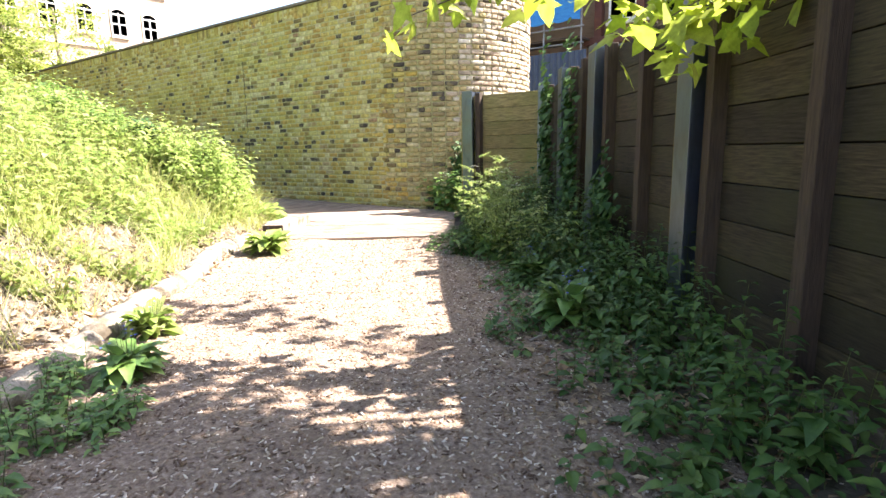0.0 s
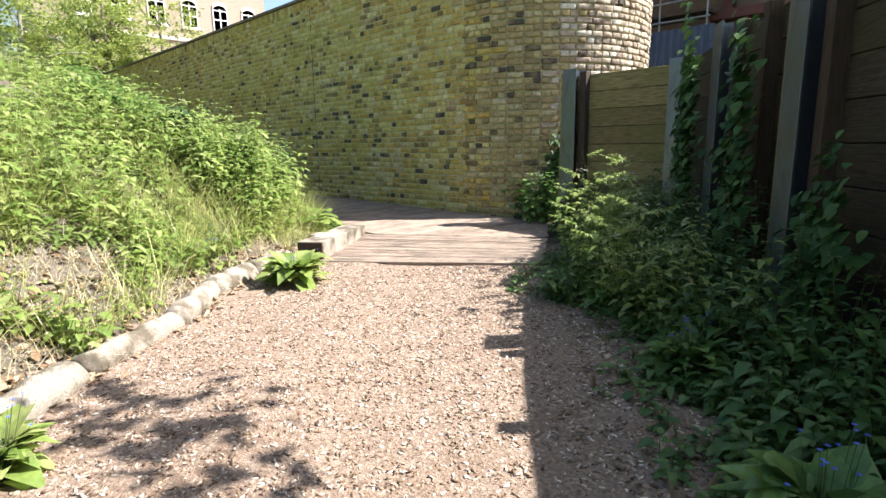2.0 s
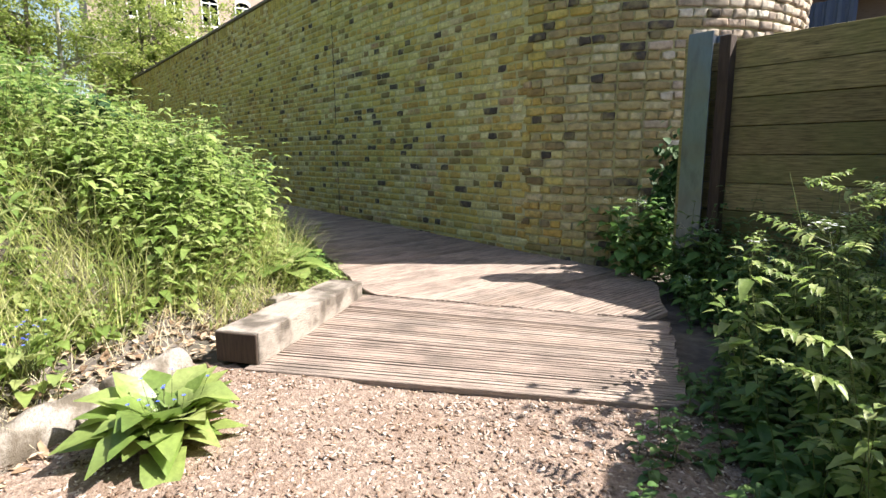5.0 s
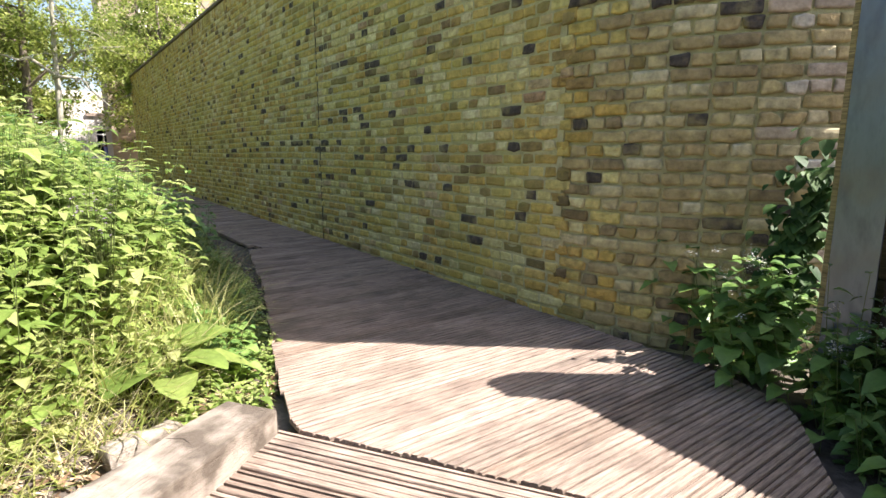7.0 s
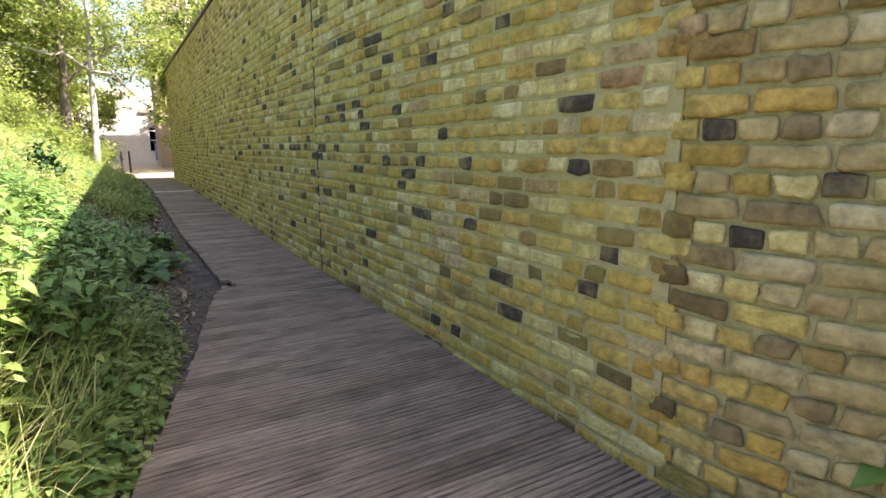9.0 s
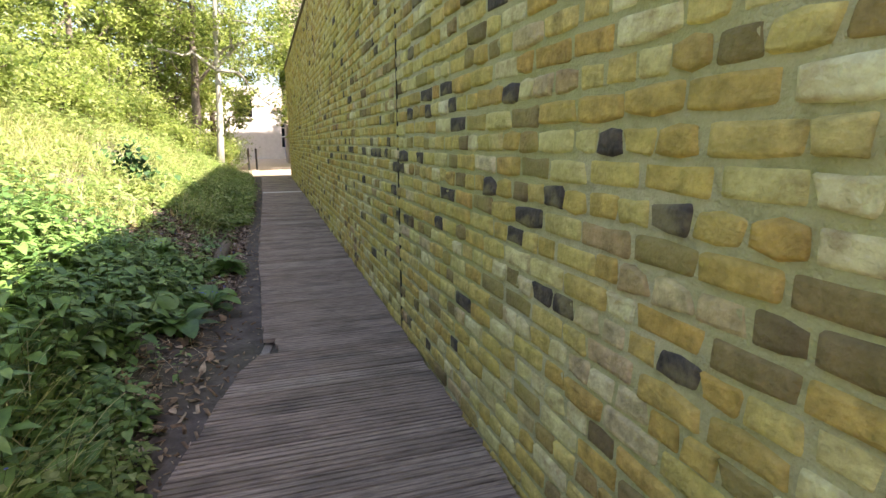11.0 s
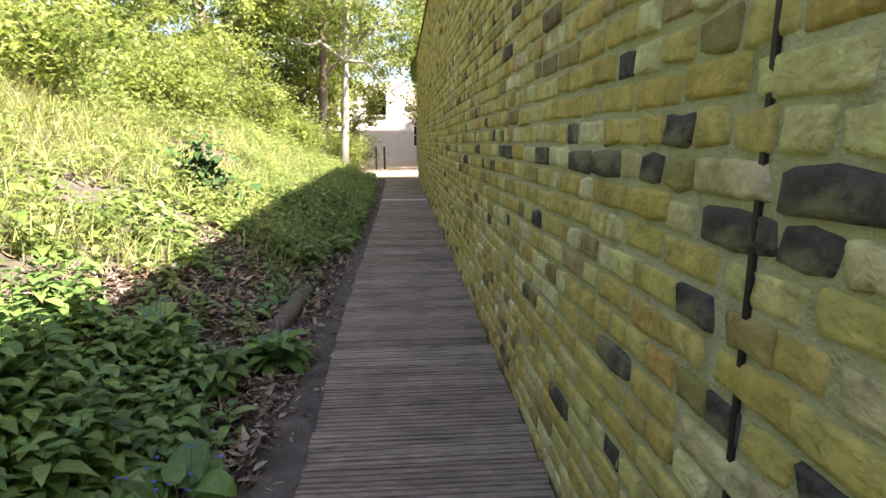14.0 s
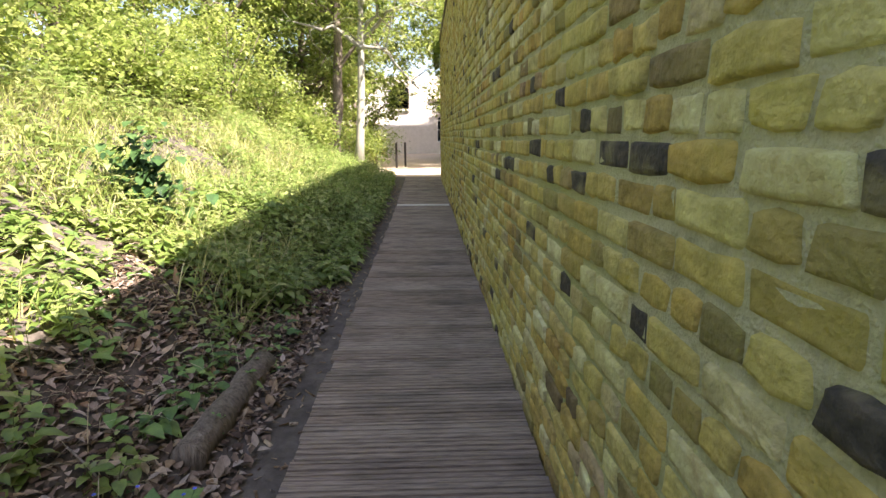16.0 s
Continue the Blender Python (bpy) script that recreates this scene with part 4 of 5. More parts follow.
# grass
def grass(name, label, n, lo, hi, keep, seed, length, width, mat, bend=0.7):
    x, y, r = scatter(n, lo, hi, keep, seed)
    m = len(x)
    a = r.uniform(0, 2 * np.pi, m)
    D = np.stack([np.cos(a) * 0.45, np.sin(a) * 0.45, np.ones(m)], -1)
    V, F = blades(np.stack([x, y, ground_z(x, y) - 0.01], -1), D, r.uniform(*length, m), r.uniform(*width, m), bend * r.uniform(0.3, 1.4, m))
    return tagged(obj(name, fast_mesh(name, V, F, mat, True)), label, "grass", kind="stuff")


grass("bank_grass", "bright sunlit grass tufts on the bank", 60000, (-10, -2.5), (-2.6, 6.0), lambda x, y, r: (bank_distance(x, y) > 0.12) & (bank_distance(x, y) < 4) & ~bare(x, y) & (noise2(x, y, 2.2, 3) > -0.3), 51, (0.25, 0.72), (0.004, 0.009), M_GRASS)
grass("far_grass", "long grass on the sunny far bank", 40000, (-29, 1.2), (-12.0, 6.2), lambda x, y, r: (bank_distance(x, y) > 0.25) & (bank_distance(x, y) < 4.5) & ~((x > -15.0) & (bank_distance(x, y) < 0.95)) & (noise2(x, y, 1.7, 5) > -0.35), 52, (0.22, 0.55), (0.006, 0.012), M_GRASS)
grass("sleeper_grass", "lush grass tuft behind the sleeper", 1300, (-7.2, 4.1), (-6.1, 5.0), lambda x, y, r: (bank_distance(x, y) > 0.1) & (bank_distance(x, y) < 0.8), 53, (0.2, 0.45), (0.006, 0.011), M_GRASS, 0.9)
grass("dry_grass", "dry straw among the leaf litter", 9000, (-15.5, -1), (-3.2, 6.2), lambda x, y, r: (bank_distance(x, y) > 0.05) & (bank_distance(x, y) < 1.6) & (bare(x, y) | (r.random(len(x)) < 0.15)), 54, (0.1, 0.3), (0.003, 0.006), M_STRAW, 1.5)

grass("bank_straw", "pale bleached straw and dry grass on the sunny bank", 30000, (-9.5, -2.5), (-2.4, 5.2), lambda x, y, r: (bank_distance(x, y) > 0.08) & (bank_distance(x, y) < 2.8) & (bare(x, y) | (noise2(x, y, 2.2, 3) < 0.0) | (r.random(len(x)) < 0.25)), 55, (0.12, 0.36), (0.0025, 0.005), M_STRAW, 0.9)

# dead leaves
def fallen(name, label, n, lo, hi, keep, seed, size=(0.035, 0.085), mat=M_LITTER):
    x, y, r = scatter(n, lo, hi, keep, seed)
    m = len(x)
    a = r.uniform(0, 2 * np.pi, m)
    D = np.stack([np.cos(a), np.sin(a), r.normal(0.05, 0.25, m)], -1)
    L = r.uniform(*size, m)
    lv = leaf_blades(np.stack([x, y, ground_z(x, y) + 0.012 + r.uniform(0, 0.015, m)], -1), D, L, L * r.uniform(0.35, 0.75, m), r.normal(0.0, 0.35, m), 0.25)
    return tagged(obj(name, fast_mesh(name, *lv, mat, False)), label, "leaf litter", kind="stuff")


fallen("fallen_leaves", "curled brown fallen leaves over the bare bank", 22000, (-16, -2.6), (-3.0, 6.4), lambda x, y, r: (bank_distance(x, y) > -0.15) & (bank_distance(x, y) < 1.9) & (bare(x, y) | (r.random(len(x)) < 0.12)), 64)
fallen("log_side_leaves", "pale dry leaves and bark behind the edging logs", 16000, (-8.8, -1.5), (-2.6, 5.6), lambda x, y, r: (bank_distance(x, y) > -0.12) & (bank_distance(x, y) < 0.65), 66, (0.025, 0.065))
fallen("slope_leaves", "dark brown leaf mulch on the bare slope", 11000, (-16.3, 4.2), (-12.0, 6.4), lambda x, y, r: (bank_distance(x, y) > -0.2) & (bank_distance(x, y) < 1.7) & bare(x, y), 67, (0.025, 0.07), M_MULCH)
fallen("fence_leaves", "brown fallen leaves under the fence plants", 5000, (-5, -0.8), (2.2, 7.5), lambda x, y, r: (fence_distance(x, y) > 0.1) & (fence_distance(x, y) < 1.25) & (bank_distance(x, y) < -0.6) & (front_side(x, y) > -1.4) & ~((x < -4.0) & (y < 6.7)), 65, (0.03, 0.07))
x, y, r = scatter(9000, (-16, -2.6), (-3.0, 6.4), lambda x, y, r: (bank_distance(x, y) > -0.25) & (bank_distance(x, y) < 1.8) & (bare(x, y) | (r.random(len(x)) < 0.25)), 61)
chips(x, y, ground_z(x, y) + 0.004, r, 0.03, 0.075, M_LITTER, "leaf_litter", "dry brown fallen leaves and bark on the bank", 0.4)["category"] = "leaf litter"
x, y, r = scatter(6500, (-5, -0.8), (2.2, 7.5), lambda x, y, r: (fence_distance(x, y) > 0.1) & (fence_distance(x, y) < 1.35) & (bank_distance(x, y) < -0.6) & (front_side(x, y) > -1.4) & ~((x < -4.0) & (y < 6.7)), 62)
chips(x, y, ground_z(x, y) + 0.004, r, 0.03, 0.08, M_LITTER, "fence_litter", "fallen leaves and twigs beside the fence", 0.35)["category"] = "leaf litter"
x, y, r = scatter(2600, (-26, 5.6), (-8.4, 6.7), lambda x, y, r: (bank_distance(x, y) > -0.45) & (bank_distance(x, y) < 0.25), 63)
chips(x, y, ground_z(x, y) + 0.002, r, 0.012, 0.05, M_LITTER, "path_edge_litter", "bits of bark and leaf beside the boardwalk", 0.3)["category"] = "leaf litter"


# ---- single plants ----
def rosette(name, label, at, n, length, mat, wide=0.5, rows=BROAD_ROWS, rise=0.6, flowers=None, seed=1, category="plant", height=0.12):
    r = np.random.default_rng(seed)
    x, y = at
    z = float(ground_z(x, y))
    a = r.uniform(0, 2 * np.pi, n)
    k = r.random(n)
    P = np.stack([np.cos(a) * 0.03, np.sin(a) * 0.03, k * height], -1)
    D = np.stack([np.cos(a), np.sin(a), rise * r.uniform(0.25, 1.6, n)], -1)
    L = length * r.uniform(0.55, 1.1, n)
    lv = leaf_blades(P + unit(D) * (L * 0.25)[:, None], D, L, L * wide * r.uniform(0.8, 1.15, n), r.uniform(0.2, 0.8, n), 0.14, rows)
    st = stems(P, P + unit(D) * (L * 0.3)[:, None], np.full(n, 0.004))
    thing = empty(name, label, category, at=(x, y, z))
    tagged(obj("leaves", fast_mesh("leaves", *lv, mat, True), thing), kind="stuff")
    tagged(obj("stalks", fast_mesh("stalks", *st, M_STEM), thing), kind="stuff")
    if flowers:
        m, fm, hz = flowers
        fa, fr = r.uniform(0, 2 * np.pi, m), r.uniform(0.1, 1.0, m) * length * 0.8
        C = np.stack([np.cos(fa) * fr, np.sin(fa) * fr, hz * r.uniform(0.7, 1.2, m)], -1)
        Pf = np.repeat(C, 5, axis=0)
        pa = np.tile(np.arange(5) * 2 * np.pi / 5, m)
        Df = np.stack([np.cos(pa), np.sin(pa), np.full(5 * m, 0.3)], -1)
        Lf = np.full(5 * m, 0.009)
        pv = leaf_blades(Pf, Df, Lf, Lf * 0.9, np.zeros(5 * m))
        tagged(obj("petals", fast_mesh("petals", *pv, fm), thing), kind="stuff")
        ts = stems(np.stack([C[:, 0] * 0.5, C[:, 1] * 0.5, C[:, 2] * 0.3], -1), C, np.full(m, 0.002))
        tagged(obj("flower_stalk", fast_mesh("flower_stalk", *ts, M_STEM), thing), kind="stuff")
    return thing


BLUE = (14, M_FLOWER_BLUE, 0.26)
rosette("alkanet_plant", "broad-leaved green alkanet with tiny blue flowers beside a log", (-4.98, 3.62), 100, 0.3, M_LEAF, flowers=BLUE, seed=3, rise=0.9)
rosette("alkanet_plant", "sunlit alkanet with blue flowers at the path edge", (-3.3, 1.42), 120, 0.16, M_LEAF, flowers=BLUE, seed=4, rise=0.8)
rosette("alkanet_plant", "leafy alkanet at the shaded path edge", (-2.72, 1.02), 120, 0.16, M_SHADED_LEAF, flowers=BLUE, seed=5, rise=0.9)
rosette("alkanet_plant", "shaded alkanet with blue flowers beside the fence", (-2.72, 4.78), 85, 0.21, M_SHADED_LEAF, flowers=(20, M_FLOWER_BLUE, 0.34), seed=6, rise=1.2)
rosette("alkanet_plant", "shaded alkanet with blue flowers beside the chip path", (-1.85, 3.98), 85, 0.2, M_SHADED_LEAF, flowers=(16, M_FLOWER_BLUE, 0.32), seed=7, rise=1.1)
rosette("alkanet_plant", "shaded alkanet with large leaves and blue flowers", (-1.12, 2.98), 95, 0.24, M_SHADED_LEAF, flowers=(16, M_FLOWER_BLUE, 0.34), seed=17, rise=1.2, height=0.18)
rosette("dock_plant", "dock with very broad pale green leaves behind the sleeper", (-6.95, 4.98), 12, 0.34, M_LEAF, wide=0.72, rows=ROUND_ROWS, seed=8, rise=0.55)
rosette("dock_plant", "broad-leaved dock beside the boardwalk", (-11.3, 5.95), 20, 0.26, M_SHADED_LEAF, wide=0.66, rows=ROUND_ROWS, seed=9, rise=0.8)
rosette("dock_plant", "shaded dock on the bare soil by the boardwalk", (-11.8, 6.12), 20, 0.25, M_SHADED_LEAF, wide=0.6, rows=ROUND_ROWS, seed=10, flowers=BLUE, rise=0.9)
rosette("alkanet_plant", "alkanet with blue flowers on the littered bank", (-13.0, 5.55), 78, 0.24, M_SHADED_LEAF, flowers=BLUE, seed=11, rise=0.9)
rosette("alkanet_plant", "alkanet with broad leaves beside the boardwalk", (-13.25, 6.15), 60, 0.22, M_SHADED_LEAF, flowers=BLUE, seed=12, rise=0.8)
rosette("alkanet_plant", "green alkanet below the nettles", (-9.0, 5.62), 68, 0.24, M_LEAF, flowers=BLUE, seed=13, rise=0.8)

rosette("honesty_plant", "lilac-flowered honesty among the sunlit nettles", (-7.25, 4.75), 30, 0.15, M_LEAF, flowers=(46, M_FLOWER_LILAC, 0.62), seed=14, rise=1.4, height=0.4)
rosette("honesty_plant", "lilac-flowered honesty among the sunlit nettles", (-7.9, 4.6), 30, 0.15, M_LEAF, flowers=(46, M_FLOWER_LILAC, 0.7), seed=15, rise=1.4, height=0.4)
rosette("bluebell_plant", "blue-flowered herb on the sunny bank", (-5.7, 3.2), 26, 0.16, M_LEAF, flowers=(20, M_FLOWER_BLUE, 0.34), seed=16, rise=1.1, height=0.2)


def umbel_plant(name, label, at, h, seed, heads=5, mat=M_LEAF, ferny=True):
    """Tall stems with finely cut leaves and flat white flower heads."""
    r = np.random.default_rng(seed)
    x, y = at
    thing = empty(name, label, "plant", at=(x, y, float(ground_z(x, y))))
    P, D, L, S0, S1, FP = [], [], [], [], [], []
    for s in range(heads + 5):
        a, lean = r.uniform(0, 6.28), r.uniform(0.1, 0.4)
        top = np.array([math.cos(a) * lean, math.sin(a) * lean, 1.0]) * h * r.uniform(0.6, 1.0)
        S0.append((0, 0, 0)), S1.append(top)
        for k in np.linspace(0.3, 0.95, 5):
            o = top * k
            b = r.uniform(0, 6.28)
            rib = np.array([math.cos(b), math.sin(b), 0.35]) * r.uniform(0.14, 0.26)
            S0.append(o), S1.append(o + rib)
            for q in np.linspace(0.25, 1.0, 7):
                for side in (-1, 1):
                    d = np.array([math.cos(b + side * 1.0), math.sin(b + side * 1.0), 0.15])
                    for e in range(2):
                        P.append(o + rib * q + d * 0.02 * e), D.append(d + r.normal(0, 0.3, 3)), L.append(0.05 * (1.15 - q * 0.6))
        if s < heads:
            for f in range(16):
                FP.append(top + np.array([*r.normal(0, 0.028, 2), r.normal(0.01, 0.006)]))
    P, D, L = np.array(P), np.array(D), np.array(L)
    tagged(obj("fronds", fast_mesh("fronds", *leaf_blades(P, D, L, L * 0.45, np.full(len(L), 0.4)), mat, True), thing), kind="stuff")
    tagged(obj("stalks", fast_mesh("stalks", *stems(np.array(S0), np.array(S1), np.full(len(S0), 0.003)), M_STEM), thing), kind="stuff")
    if FP:
        FP = np.repeat(np.array(FP), 4, axis=0)
        pa = np.tile(np.arange(4) * np.pi / 2, len(FP) // 4)
        Lf = np.full(len(FP), 0.008)
        tagged(obj("flower_heads", fast_mesh("flower_heads", *leaf_blades(FP, np.stack([np.cos(pa), np.sin(pa), 0.2 + 0 * pa], -1), Lf, Lf * 0.9, 0 * Lf), M_FLOWER_WHITE), thing), kind="stuff")
    return thing


umbel_plant("cow_parsley", "ferny cow parsley with white heads by the fence", (-3.6, 6.35), 1.05, 1)
umbel_plant("cow_parsley", "ferny cow parsley with white heads by the fence", (-3.25, 5.8), 1.08, 2)
umbel_plant("cow_parsley", "ferny cow parsley with white heads by the fence", (-3.0, 5.15), 0.95, 3)
umbel_plant("cow_parsley", "ferny cow parsley beside the chip path", (-2.5, 4.55), 0.8, 4, heads=2)


def mustard_clump(label, centre, spread, n, h, seed, leaf=0.1):
    """Garlic mustard: heart-shaped leaves and small white flower tops."""
    r = np.random.default_rng(seed)
    x, y = centre[0] + r.normal(0, spread, n), centre[1] + r.normal(0, spread * 0.7, n)
    hh = h * r.uniform(0.5, 1.0, n)
    lv, st = herb_leaves(x, y, ground_z(x, y), hh, r, 6, leaf * r.uniform(0.8, 1.2, n), 0.9, 0.6, BROAD_ROWS)
    thing = tagged(obj("garlic_mustard", fast_mesh("garlic_mustard", *lv, M_SHADED_LEAF, True)), label, "plant", kind="stuff")
    tagged(obj("stalks", fast_mesh("stalks", *st, M_STEM), thing), kind="stuff")
    top = np.repeat(np.stack([x, y, ground_z(x, y) + hh + 0.02], -1), 24, axis=0) + r.normal(0, 0.016, (24 * n, 3))
    pa = r.uniform(0, 6.28, len(top))
    Lf = np.full(len(top), 0.008)
    tagged(obj("flowers", fast_mesh("flowers", *leaf_blades(top, np.stack([np.cos(pa), np.sin(pa), 0.3 + 0 * pa], -1), Lf, Lf, 0 * Lf), M_FLOWER_WHITE), thing), kind="stuff")
    return thing


mustard_clump("dark green garlic mustard with white flower tops by the wall", (-5.4, 7.72), 0.16, 26, 0.75, 1, 0.115)
mustard_clump("dark green garlic mustard against the steel fence post", (-4.85, 7.55), 0.17, 24, 0.6, 2, 0.11)
mustard_clump("garlic mustard beside the end fence panel", (-4.2, 7.3), 0.24, 22, 0.5, 3, 0.1)


def ivy(name, label, spots, seed, leaf=0.065, mat=M_IVY):
    """Ivy: spots are (centre, across, reach across, reach up, out, count)."""
    r = np.random.default_rng(seed)
    P, D = [], []
    for c, across, w, h, out, n in spots:
        c, across, out = np.array(c), np.array(across), np.array(out)
        u, v = r.normal(0, 0.45, n), r.normal(0, 0.45, n)
        u *= w * (1 - 0.4 * np.abs(v))
        P.append(c + across * u[:, None] + np.array([0, 0, 1.0]) * (v * h)[:, None] + out * r.uniform(0.02, 0.12, n)[:, None])
        D.append(out * 0.5 + across * r.normal(0, 0.6, n)[:, None] + np.array([0, 0, -0.7]) * r.uniform(0.2, 1.2, n)[:, None])
    P, D = np.concatenate(P), np.concatenate(D)
    L = leaf * r.uniform(0.6, 1.3, len(P))
    return tagged(obj(name, fast_mesh(name, *leaf_blades(P, D, L, L * 0.95, np.full(len(L), 0.3), 0.1, BROAD_ROWS), mat, True)), label, "ivy", kind="stuff")


ivy("wall_ivy", "dark ivy climbing the wall beside the steel post", [((-5.28, 8.0, 0.7), (0.85, 0.5, 0), 0.2, 0.6, (0.2, -0.97, 0), 340), ((-5.2, 8.06, 1.05), (0.85, 0.5, 0), 0.11, 0.28, (0.2, -0.97, 0), 90)], 1)
ivy("wall_top_ivy", "ivy hanging over the far end of the wall", [((-27.3, 7.52, 3.75), (1, 0, 0), 0.3, 0.5, (0, -1.0, 0), 260)], 4, 0.1, M_TREE_LEAF)
fd, fo = (0.58, -0.81, 0), (-0.81, -0.58, 0)
ivy("fence_ivy", "ivy hanging over the fence boards", [((-2.85, 6.5, 1.2), fd, 0.3, 1.1, fo, 620), ((-2.1, 5.45, 1.0), fd, 0.3, 1.2, fo, 520), ((-1.4, 4.55, 0.6), fd, 0.3, 0.5, fo, 260)], 2)
ivy("bank_ivy", "dark ivy mound on the sunny bank", [((-16.3, 4.75, float(ground_z(-16.3, 4.75)) + 0.35), (0.3, 0.95, 0), 0.5, 0.42, (0.95, -0.1, 0.4), 230), ((-8.2, 3.9, float(ground_z(-8.2, 3.9)) + 0.4), (0.3, 0.95, 0), 0.3, 0.3, (0.95, -0.1, 0.4), 200)], 3, 0.08, M_IVY)


# ---- fallen twigs ----
def twig(a, b, bow, seed):
    r = np.random.default_rng(seed)
    p = np.array([(a[0] + (b[0] - a[0]) * k, a[1] + (b[1] - a[1]) * k + bow * math.sin(k * math.pi), 0) for k in np.linspace(0, 1, 9)])
    p[:, 2] = ground_z(p[:, 0], p[:, 1]) + 0.02 + 0.02 * np.sin(np.linspace(0, 9, 9))
    bm = bmesh.new()
    tube(bm, [tuple(q) for q in p], [0.008 - 0.0006 * k for k in range(9)], 6)
    tagged(part("fallen_twig", bm, M_LOG, smooth=True), "thin dry twig lying on the leaf litter", "twig", "twigs on the litter")


twig((-13.1, 5.2), (-13.55, 5.75), 0.08, 1)
twig((-13.9, 5.3), (-13.5, 5.9), -0.06, 2)
twig((-14.6, 5.4), (-14.0, 5.5), 0.05, 3)
twig((-6.3, 3.7), (-6.6, 4.2), 0.04, 4)
twig((-4.9, 2.2), (-5.1, 2.6), 0.03, 5)
twig((-1.2, 2.6), (-0.9, 3.0), 0.04, 6)


# ---- trees ----
def limb_path(a, b, r, sag=0.0, n=7, wob=0.08):
    a, b = np.array(a, dtype=float), np.array(b, dtype=float)
    k = np.linspace(0, 1, n)[:, None]
    p = a + (b - a) * k
    p[:, 2] += sag * np.sin(k[:, 0] * np.pi)
    p[1:-1] += r.normal(0, wob, (n - 2, 3))
    return [tuple(q) for q in p]


def leaf_cloud(centres, spread, per, size, r):
    n = len(centres) * per
    P = np.repeat(centres, per, axis=0) + r.normal(0, 1, (n, 3)) * np.repeat(spread, per)[:, None] * np.array([1, 1, 0.6])
    a = r.uniform(0, 2 * np.pi, n)
    D = np.stack([np.cos(a), np.sin(a), r.uniform(-0.8, 0.3, n)], -1)
    D = unit(D)
    S = unit(np.cross(D, np.array([0, 0, 1.0])) + r.normal(0, 0.35, (n, 3)))
    L = size * r.uniform(0.6, 1.3, n)
    mid = P + D * (L * 0.5)[:, None]
    W = (L * 0.33)[:, None]
    dip = np.array([0, 0, -1.0]) * (L * 0.12)[:, None]
    V = np.stack([P, mid + S * W, P + D * L[:, None] + dip * 2, mid - S * W], 1).reshape(-1, 3)
    return V, np.arange(4 * n).reshape(n, 4)


def tree(label, base, height, radius, bark, crown_r, crown_from, clumps, per, size, seed, limbs=7, lean=(0, 0), extra=(), group="trees on the bank", mat=M_TREE_LEAF, name="tree"):
    r = np.random.default_rng(seed)
    x, y = base
    z = float(ground_z(x, y)) - 0.1
    thing = empty(name, label, name, group, at=(x, y, z))
    top = np.array([lean[0], lean[1], height * 0.85])
    bm = bmesh.new()
    pts = limb_path((0, 0, 0), top, r, 0, 9, 0.03 * height / 6)
    tube(bm, pts, [radius * (1.35 if k == 0 else 1 - 0.75 * k / 8) for k in range(9)], 12)
    part("trunk", bm, bark, thing, smooth=True)
    ends = []
    for k in range(limbs):
        f = r.uniform(crown_from, 0.95)
        p = np.array(pts[int(f * 8)])
        a = r.uniform(0, 2 * np.pi)
        q = p + np.array([math.cos(a) * crown_r, math.sin(a) * crown_r, r.uniform(0.0, 1.0) * crown_r]) * r.uniform(0.5, 0.9)
        ends.append((p, q, radius * (0.45 - 0.25 * f)))
    for p, q in extra:
        ends.append((np.array(p), np.array(q), radius * 0.45))
    tips = []
    for p, q, rr in ends:
        bm = bmesh.new()
        lp = limb_path(p, q, r, 0.12 * crown_r, 6, 0.06 * crown_r)
        tube(bm, lp, [rr * (1 - 0.8 * k / 5) + 0.004 for k in range(6)], 7)
        for s in range(3):
            o = np.array(lp[2 + s])
            e = o + r.normal(0, 0.35, 3) * crown_r + np.array([0, 0, 0.1])
            tube(bm, limb_path(o, e, r, 0, 4, 0.03 * crown_r), [rr * 0.35, rr * 0.25, rr * 0.16, 0.003], 5)
            tips.append(e)
        part("limb", bm, bark, thing, smooth=True)
        tips += [np.array(lp[4]), np.array(lp[5])]
    tips = np.array(tips)
    lo, hi = crown_from * height, height
    c = r.normal(0, 1, (clumps, 3))
    c = c / np.linalg.norm(c, axis=1, keepdims=True) * r.uniform(0.35, 1.0, (clumps, 1)) ** 0.5
    c = c * np.array([crown_r, crown_r, (hi - lo) / 2]) + np.array([lean[0] * 0.7, lean[1] * 0.7, (hi + lo) / 2])
    c += r.normal(0, 0.12 * crown_r, c.shape)
    centres = np.concatenate([c, tips[r.integers(0, len(tips), clumps // 3)]])
    V, F = leaf_cloud(centres, r.uniform(0.1, 0.26, len(centres)) * (0.6 + 0.25 * crown_r), per, size, r)
    tagged(obj("crown", fast_mesh("crown", V, F, mat), thing), kind="stuff")
    return thing


